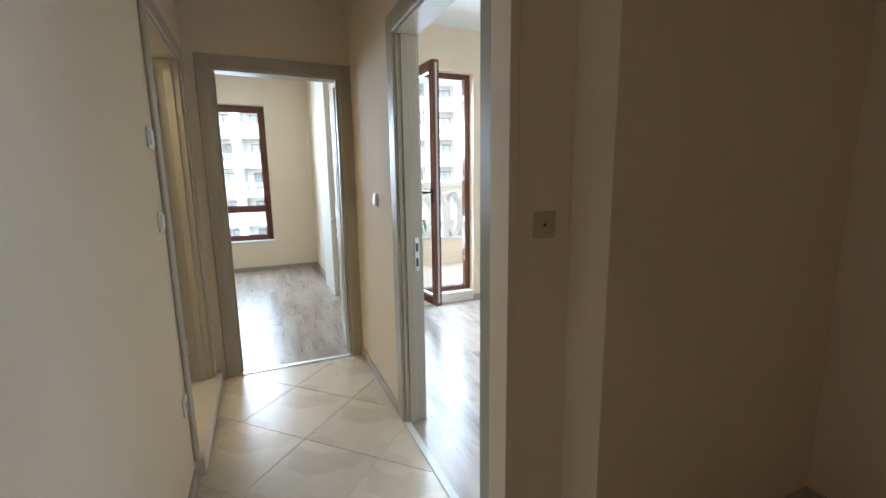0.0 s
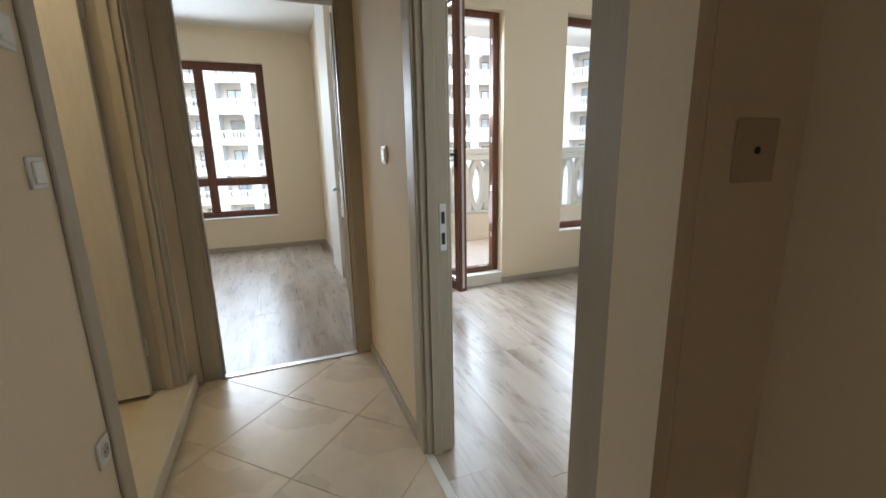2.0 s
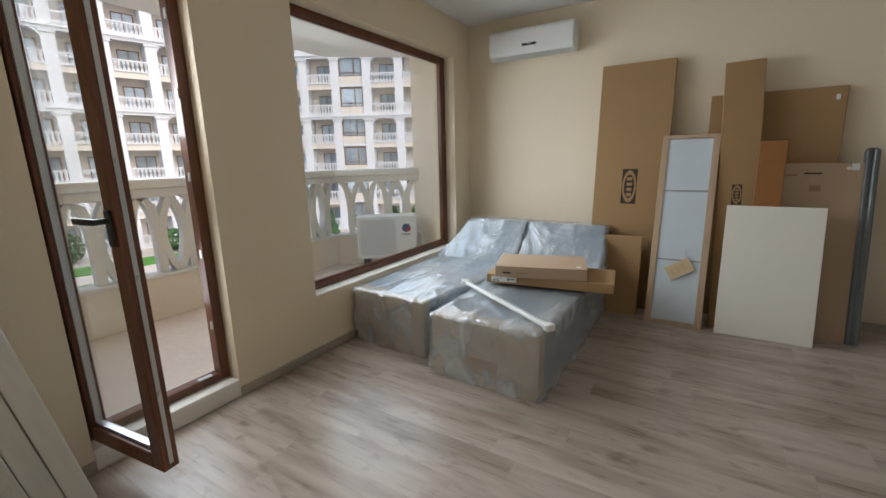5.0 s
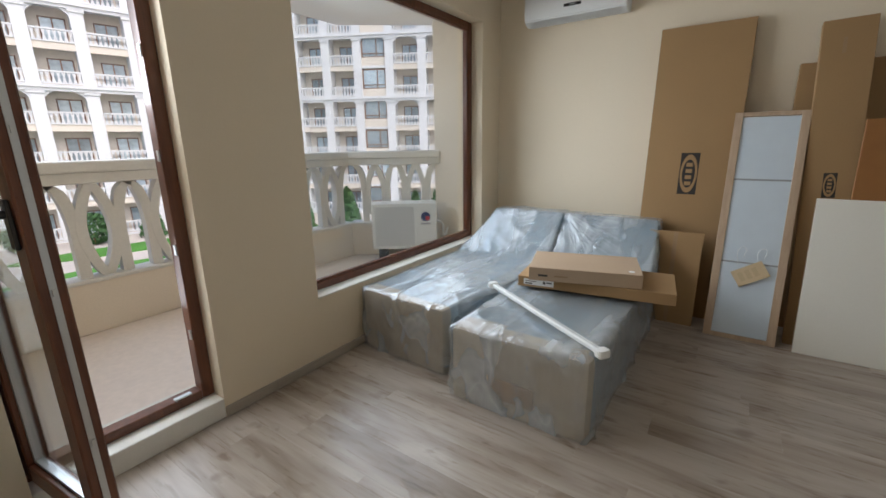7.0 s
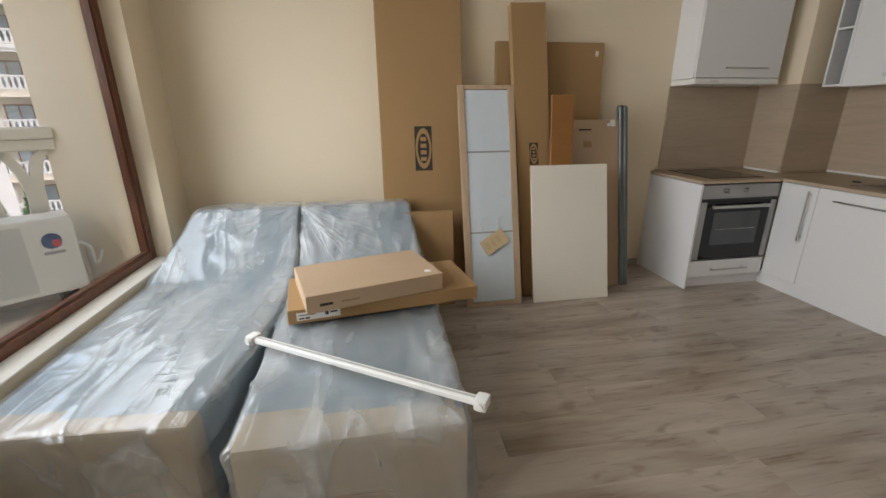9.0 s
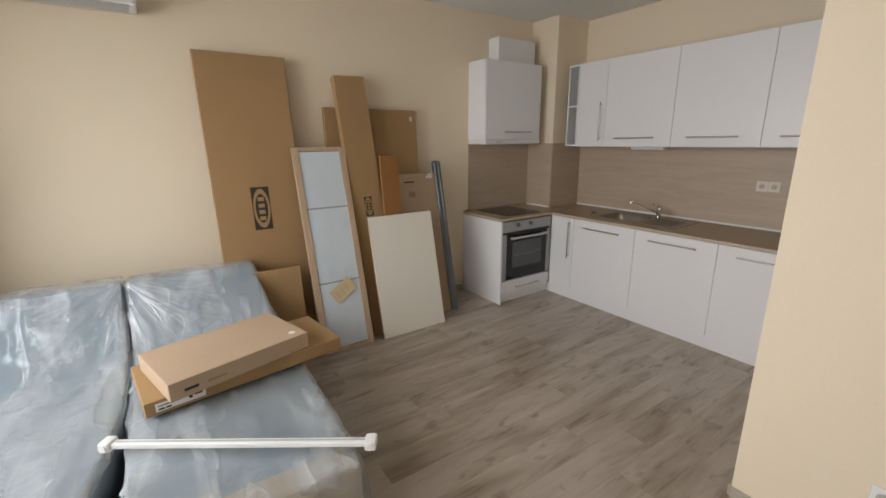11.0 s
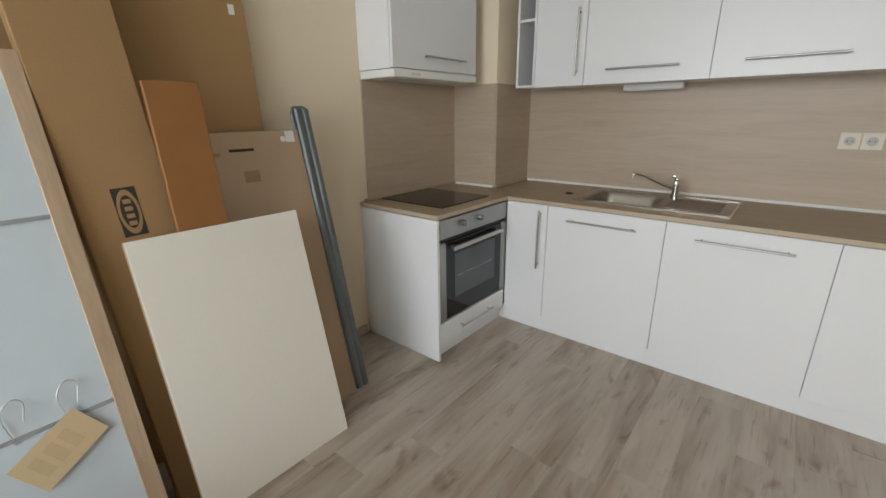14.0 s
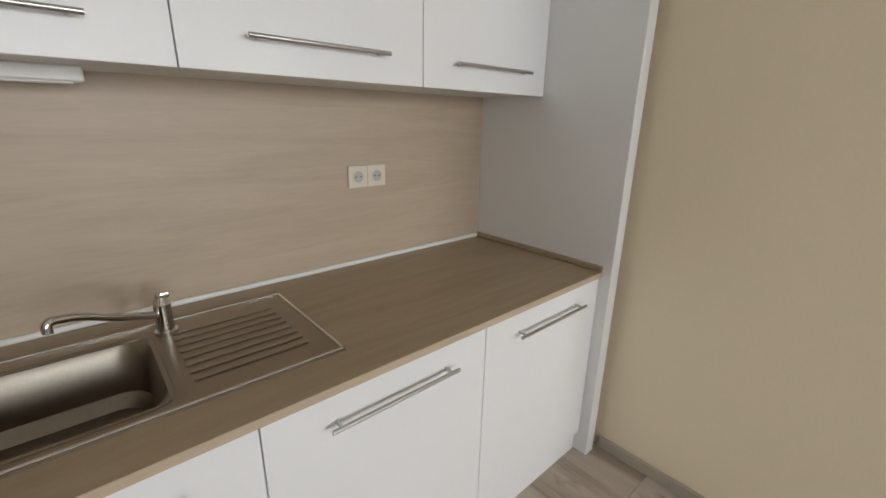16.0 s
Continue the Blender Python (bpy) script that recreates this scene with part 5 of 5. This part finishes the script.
sofa("sofa", "blue-grey chaise sofa section wrapped in clear plastic beside the window",
     Section(3.45, 5.38, (3.845, 3.715), (4.575, 4.575), -0.05, 4.74, 5.19, 0.0, 0.17), 3.0, 0.055)
s2 = sofa("sofa", "blue-grey chaise sofa section wrapped in clear plastic with boxes on it",
          Section(3.28, 5.36, (2.925, 2.90), (3.70, 3.705), 0.0, 4.76, 5.19, 0.04, 0.0), 9.0, 0.07)

boxp("cardboard_pad", (3.2825, 3.2875, 3.20, 3.52, 0.085, 0.20), CARDE, s2, "brown cardboard pad under the film")


def flat_box(name, label, l, w, h, at, mat, edge=0.003):
    th = thing(name, label, "box", at)
    bm = bmesh.new()
    box_bm(bm, 0, l, 0, w, 0, h, bevel=edge)
    part("carton", bm, mat, th)
    return th


b1 = flat_box("cardboard_box", "long flat brown carton lying on the wrapped sofa", 0.95, 0.43, 0.072, pose(4.03, 3.63, 0.462, 0, 0, -82), CARD)
boxp("label", (0.04, 0.24, -0.0015, 0.0, 0.016, 0.056), WPAPER, b1, "white label with fine print")
for x0, x1, z0, z1 in ((0.050, 0.074, 0.022, 0.030), (0.078, 0.100, 0.022, 0.030), (0.050, 0.125, 0.040, 0.044), (0.170, 0.186, 0.030, 0.048), (0.192, 0.228, 0.038, 0.046)):
    boxp("print_bar", (x0, x1, -0.0022, -0.0014, z0, z1), INK, b1)
b2 = flat_box("cardboard_box", "shallow brown carton stacked on a longer one", 0.68, 0.43, 0.088, pose(3.97, 3.53, 0.536, 0, 0, -74.5), CARDL)
boxp("print_bar", (0.06, 0.12, -0.0012, 0.0, 0.030, 0.043), INK, b2, "dark printed line")
boxp("print_bar", (0.16, 0.245, -0.0012, 0.0, 0.032, 0.041), CARDE, b2)
bm = bmesh.new()
cyl_bm(bm, (0.62, 0.06, 0.0882), (0.62, 0.06, 0.0892), 0.018, 20)
part("sticker", bm, WPAPER, b2, "round white sticker")

rail = thing("curtain_rail", "white curtain rail lying across the wrapped sofa", "rail", look((3.90, 3.755, 0.482), (3.30, 2.885, 0.492)) @ pose(0, 0, 0, 0, 90, 0) @ pose(0, 0, 0, -90, 0, 0))
RL = 1.057
boxp("track", (0, RL, -0.016, 0.016, -0.012, 0.012), WHITEP, rail, bevel=0.004)
# raised strip whose grey puts a groove's shade into the colour
boxp("groove", (0.03, RL - 0.03, -0.004, 0.004, 0.0115, 0.0135), plain("groove_shade", (0.45, 0.45, 0.44), 0.5), rail)
for x in (-0.015, RL - 0.03):
    bm = bmesh.new()
    box_bm(bm, x, x + 0.045, -0.028, 0.028, -0.02, 0.02, bevel=0.008, segments=2)
    cyl_bm(bm, (x + 0.022, -0.034, 0), (x + 0.022, 0.034, 0), 0.014, 14)
    part("bracket", bm, WHITEP, rail, "white plastic end bracket", smooth=True)


def leaning(name, label, category, y0, y1, foot_x, top_x, height, thick, mat, z0=0.0, tilt=0.0, group=""):
    """A flat thing leaning on the end wall; its own frame: x across (towards -y), y up the face, z out of the face."""
    ln = math.hypot(height, top_x - foot_x)
    th = thing(name, label, category, group=group)
    up = Vector((top_x - foot_x, 0, height)).normalized()
    across = Vector((0, -1, 0))
    out = across.cross(up)
    m = Matrix((across.to_4d(), up.to_4d(), out.to_4d(), (0, 0, 0, 1))).transposed()
    m.col[3] = (foot_x, y1, z0, 1)
    for v in (0, 1, 2):
        m[3][v] = 0
    th.matrix_world = m @ pose(0, 0, 0, 0, 0, tilt)
    if mat:
        bm = bmesh.new()
        box_bm(bm, 0, y1 - y0, 0, ln, -thick, 0, bevel=0.003)
        part("carton" if category == "box" else "panel", bm, mat, th)
    return th, y1 - y0, ln


def maker_mark(parent, x, y, w, h):
    """A plain dark rectangle with a pale oval ring and four bars: a printed maker's mark."""
    mk = boxp("maker_mark", (x, x + w, y, y + h, 0.0, 0.0012), INK, parent, "black printed maker's mark with an oval")
    bm = bmesh.new()
    n = 32
    for k in range(n):
        a, b = 6.2832 * k / n, 6.2832 * (k + 1) / n
        vs = [bm.verts.new((x + w / 2 + s * w * 0.5 * math.cos(t), y + h / 2 + s * h * 0.5 * math.sin(t), 0.0018)) for s, t in ((0.92, a), (0.92, b), (0.68, b), (0.68, a))]
        bm.faces.new(vs)
    for k in range(4):
        yy = y + h * (0.22 + 0.15 * k)
        vs = [bm.verts.new(q) for q in ((x + w * 0.33, yy, 0.0018), (x + w * 0.67, yy, 0.0018), (x + w * 0.67, yy + h * 0.09, 0.0018), (x + w * 0.33, yy + h * 0.09, 0.0018))]
        bm.faces.new(vs)
    part("oval", bm, CARD, mk)


big, bw, bl = leaning("cardboard_box", "tall wide brown carton leaning on the wall", "box", 2.50, 3.12, 5.28, 5.52, 2.26, 0.055, CARD)
maker_mark(big, 0.25, 0.99, 0.13, 0.325)
boxp("taped_edge", (-0.001, 0.62, bl - 0.001, bl + 0.001, -0.05, -0.005), CARDE, big)

gl, gw, gll = leaning("cabinet_door", "tall frosted glass door with a pale wood frame leaning on cartons", "cabinet door", 2.12, 2.55, 4.98, 5.385, 1.595, 0.02, None)
fr = 0.05
FROST = plain("frosted_glass", (0.60, 0.66, 0.70), 0.32, grain=8, stain=1.5, vary=0.05, bump=0.02)
PALEW = wood("pale_birch_frame", (0.40, 0.275, 0.175), (0.52, 0.38, 0.255), along="y", scale=3, rough=0.5)
for nm, d in (("stile", (0, fr, 0, gll)), ("stile", (gw - fr, gw, 0, gll)), ("rail", (fr, gw - fr, 0, 0.03)), ("rail", (fr, gw - fr, gll - 0.03, gll))):
    boxp(nm, (d[0], d[1], d[2], d[3], -0.022, 0), PALEW, gl, bevel=0.002)
zs = [0.03, 0.56, 1.16, gll - 0.03]
for a, b in zip(zs, zs[1:]):
    boxp("glass_panel", (fr, gw - fr, a + 0.004, b - 0.004, -0.014, -0.008), FROST, gl, "frosted white glass panel")
    if b < 1.5:
        boxp("bar", (fr, gw - fr, b - 0.006, b + 0.006, -0.02, -0.002), plain("grey_glazing_bar", (0.30, 0.31, 0.31), 0.5), gl)
for x in (0.15, 0.27):
    tube("wire_clip", [(x, 0.545, -0.004), (x, 0.66, 0.004), (x + 0.03, 0.67, 0.004), (x + 0.03, 0.60, 0.004)], 0.002, ALU, gl)
TAGINK = plain("faded_print", (0.56, 0.42, 0.245), 0.8)
tag = thing("paper_tag", "small buff card tag tied to the glass door", "tag")
tag.matrix_world = gl.matrix_world @ pose(0.23, 0.485, 0.004, 0, 0, 32)
boxp("card", (-0.10, 0.10, -0.06, 0.06, 0, 0.003), PAPER, tag)
for k in range(3):
    boxp("print_bar", (-0.07 + k * 0.045, -0.04 + k * 0.045, -0.03, 0.035, 0.003, 0.0038), TAGINK, tag)

small, smw, sml = leaning("cardboard_box", "low flat brown carton leaning beside the sofa", "box", 2.63, 3.0, 5.06, 5.14, 0.72, 0.03, CARD)
boxp("tape", (smw * 0.46, smw * 0.54, 0.004, sml - 0.004, 0, 0.0008), CARDE, small, "brown packing tape")
tall, tw, tl = leaning("cardboard_box", "tall narrow brown carton leaning on the wall", "box", 1.80, 2.07, 5.09, 5.48, 2.16, 0.07, CARD, tilt=1.8)
maker_mark(tall, 0.10, 1.03, 0.07, 0.165)
boxp("print_bar", (0.11, 0.13, tl - 0.22, tl - 0.12, 0, 0.001), CARDE, tall)
wide, ww, wl = leaning("cardboard_box", "broad brown carton standing against the wall", "box", 1.335, 2.215, 5.42, 5.545, 1.915, 0.05, CARD)
boxp("sticker", (ww - 0.07, ww - 0.045, wl - 0.10, wl - 0.06, 0, 0.001), WPAPER, wide, "small white sticker")
ch, _, _ = leaning("board", "orange-brown wooden board leaning between cartons", "board", 1.685, 1.86, 5.11, 5.27, 1.52, 0.02, CHIP)
med, mw, ml = leaning("cardboard_box", "medium brown carton with printed lines leaning behind a panel", "box", 1.19, 1.70, 5.17, 5.46, 1.34, 0.03, CARDL)
boxp("print_bar", (0.02, 0.12, ml - 0.10, ml - 0.085, 0, 0.001), CARDE, med)
boxp("print_bar", (0.16, 0.27, ml - 0.085, ml - 0.073, 0, 0.001), INK, med, "dark printed bar")
boxp("print_bar", (0.20, 0.27, ml - 0.22, ml - 0.17, 0, 0.001), CARDE, med)
boxp("corner_label", (mw - 0.075, mw - 0.030, ml - 0.055, ml - 0.004, 0, 0.002), WPAPER, med, "torn white corner label")
bm = bmesh.new()
cyl_bm(bm, (mw - 0.090, ml - 0.040, 0.0), (mw - 0.090, ml - 0.040, 0.0015), 0.013, 18)
part("round_sticker", bm, WPAPER, med, "round white sticker")
wb, wbw, wbl = leaning("panel", "plain white laminated panel leaning on the cartons", "panel", 1.41, 2.03, 4.965, 5.19, 1.02, 0.018, plain("cream_panel", (0.83, 0.79, 0.69), 0.4, grain=60, vary=0.02, bump=0.02))
boxp("raw_edge", (-0.0015, 0, 0.002, wbl - 0.002, -0.0165, -0.0015), PALEW, wb, "raw chipboard edge")
rail2, _, rl = leaning("metal_profile", "galvanised steel channel leaning on the wall", "profile", 1.11, 1.20, 5.19, 5.50, 1.445, 0.03, None)
section = [(0.0, 0.0), (0.005, 0.006), (0.005, 0.030), (0.013, 0.040), (0.030, 0.040), (0.038, 0.033), (0.047, 0.033), (0.055, 0.040), (0.074, 0.040),
           (0.082, 0.030), (0.082, 0.006), (0.087, 0.0), (0.087, -0.002), (0.0, -0.002)]
bm = bmesh.new()
loops = [[bm.verts.new((x, y + (0.012 if end and z > 0.02 else 0.0), z)) for x, z in section] for end, y in ((0, 0.0), (1, rl - 0.03))]
loops.append([bm.verts.new((0.012 + x * 0.62, rl, z * 0.55)) for x, z in section])
for p0, p1 in zip(loops, loops[1:]):
    for k in range(len(section)):
        bm.faces.new((p0[k], p0[(k + 1) % len(section)], p1[(k + 1) % len(section)], p1[k]))
bm.faces.new(loops[0])
bm.faces.new(loops[-1][::-1])
part("channel", bm, GALV, rail2, "dull zinc-coated channel with a rounded end")

WRAPPED = plain("film_wrapped_board", (0.72, 0.715, 0.67), 0.3, grain=12, stain=2, vary=0.10, bump=0.1, stretch=(3, 3, 0.5))
boards = thing("board_bundle", "white laminated boards standing in the corner by the balcony door", "boards", pose(1.60, 4.36, 0.0, 6, -11, 0))
for k in range(4):
    boxp("board", (-0.30 + k * 0.080, -0.222 + k * 0.080, -0.05 - 0.012 * (k % 2), 0.10 - 0.015 * k, 0.02, 1.95 - 0.05 * k), WRAPPED, boards, bevel=0.008, segments=2)


# ---- floor pieces ----
floor_living = thing("floor_living", "grey-brown oak-effect laminate planks", "floor", kind="structure")
plank_floor(floor_living, HX1 + 0.02, NX, NY, YW, 3)
plank_floor(floor_living, NX, XW, YK, YW, 4)
floor_bedroom = thing("floor_bedroom", "grey-brown oak-effect laminate planks", "floor", kind="structure")
plank_floor(floor_bedroom, -2.68, BX1, BY0 + 0.02, BY1, 8)

floor_hall = thing("floor_hall", "glossy cream tiles laid diagonally with pale joints", "floor", kind="structure")
boxp("grout_bed", (HX0, RX, -1.6, BY0, -0.013, -0.003), GROUT, floor_hall, "pale cream grout")
TS = 0.45
c45 = math.sqrt(0.5)
rects = [(HX0, HX1, -1.6, BY0), (HX1, RX, -1.6, RY)]
for rx0, rx1, ry0, ry1 in rects:
    for i in range(-9, 16):
        for j in range(-12, 14):
            cx, cy = 0.42 + (i - j) * TS * c45, 2.98 + (i + j) * TS * c45
            if not (rx0 - 0.33 < cx < rx1 + 0.33 and ry0 - 0.33 < cy < ry1 + 0.33):
                continue
            bm = bmesh.new()
            box_bm(bm, -TS / 2 + 0.0015, TS / 2 - 0.0015, -TS / 2 + 0.0015, TS / 2 - 0.0015, -0.011, 0, bevel=0.001)
            bmesh.ops.transform(bm, matrix=pose(cx, cy, 0, 0, 0, 45), verts=bm.verts)
            for co, no in (((rx0, 0, 0), (-1, 0, 0)), ((rx1, 0, 0), (1, 0, 0)), ((0, ry0, 0), (0, -1, 0)), ((0, ry1, 0), (0, 1, 0))):
                g = bm.verts[:] + bm.edges[:] + bm.faces[:]
                if not bm.verts:
                    break
                res = bmesh.ops.bisect_plane(bm, geom=g, plane_co=co, plane_no=no, clear_outer=True)
                es = [e for e in res["geom_cut"] if isinstance(e, bmesh.types.BMEdge)]
                if es:
                    bmesh.ops.holes_fill(bm, edges=es)
            if len(bm.verts) < 4:
                bm.free()
                continue
            bmesh.ops.translate(bm, vec=(-cx, -cy, 0), verts=bm.verts)
            ob = part("tile", bm, TILE, floor_hall)
            ob.location = (cx, cy, 0)
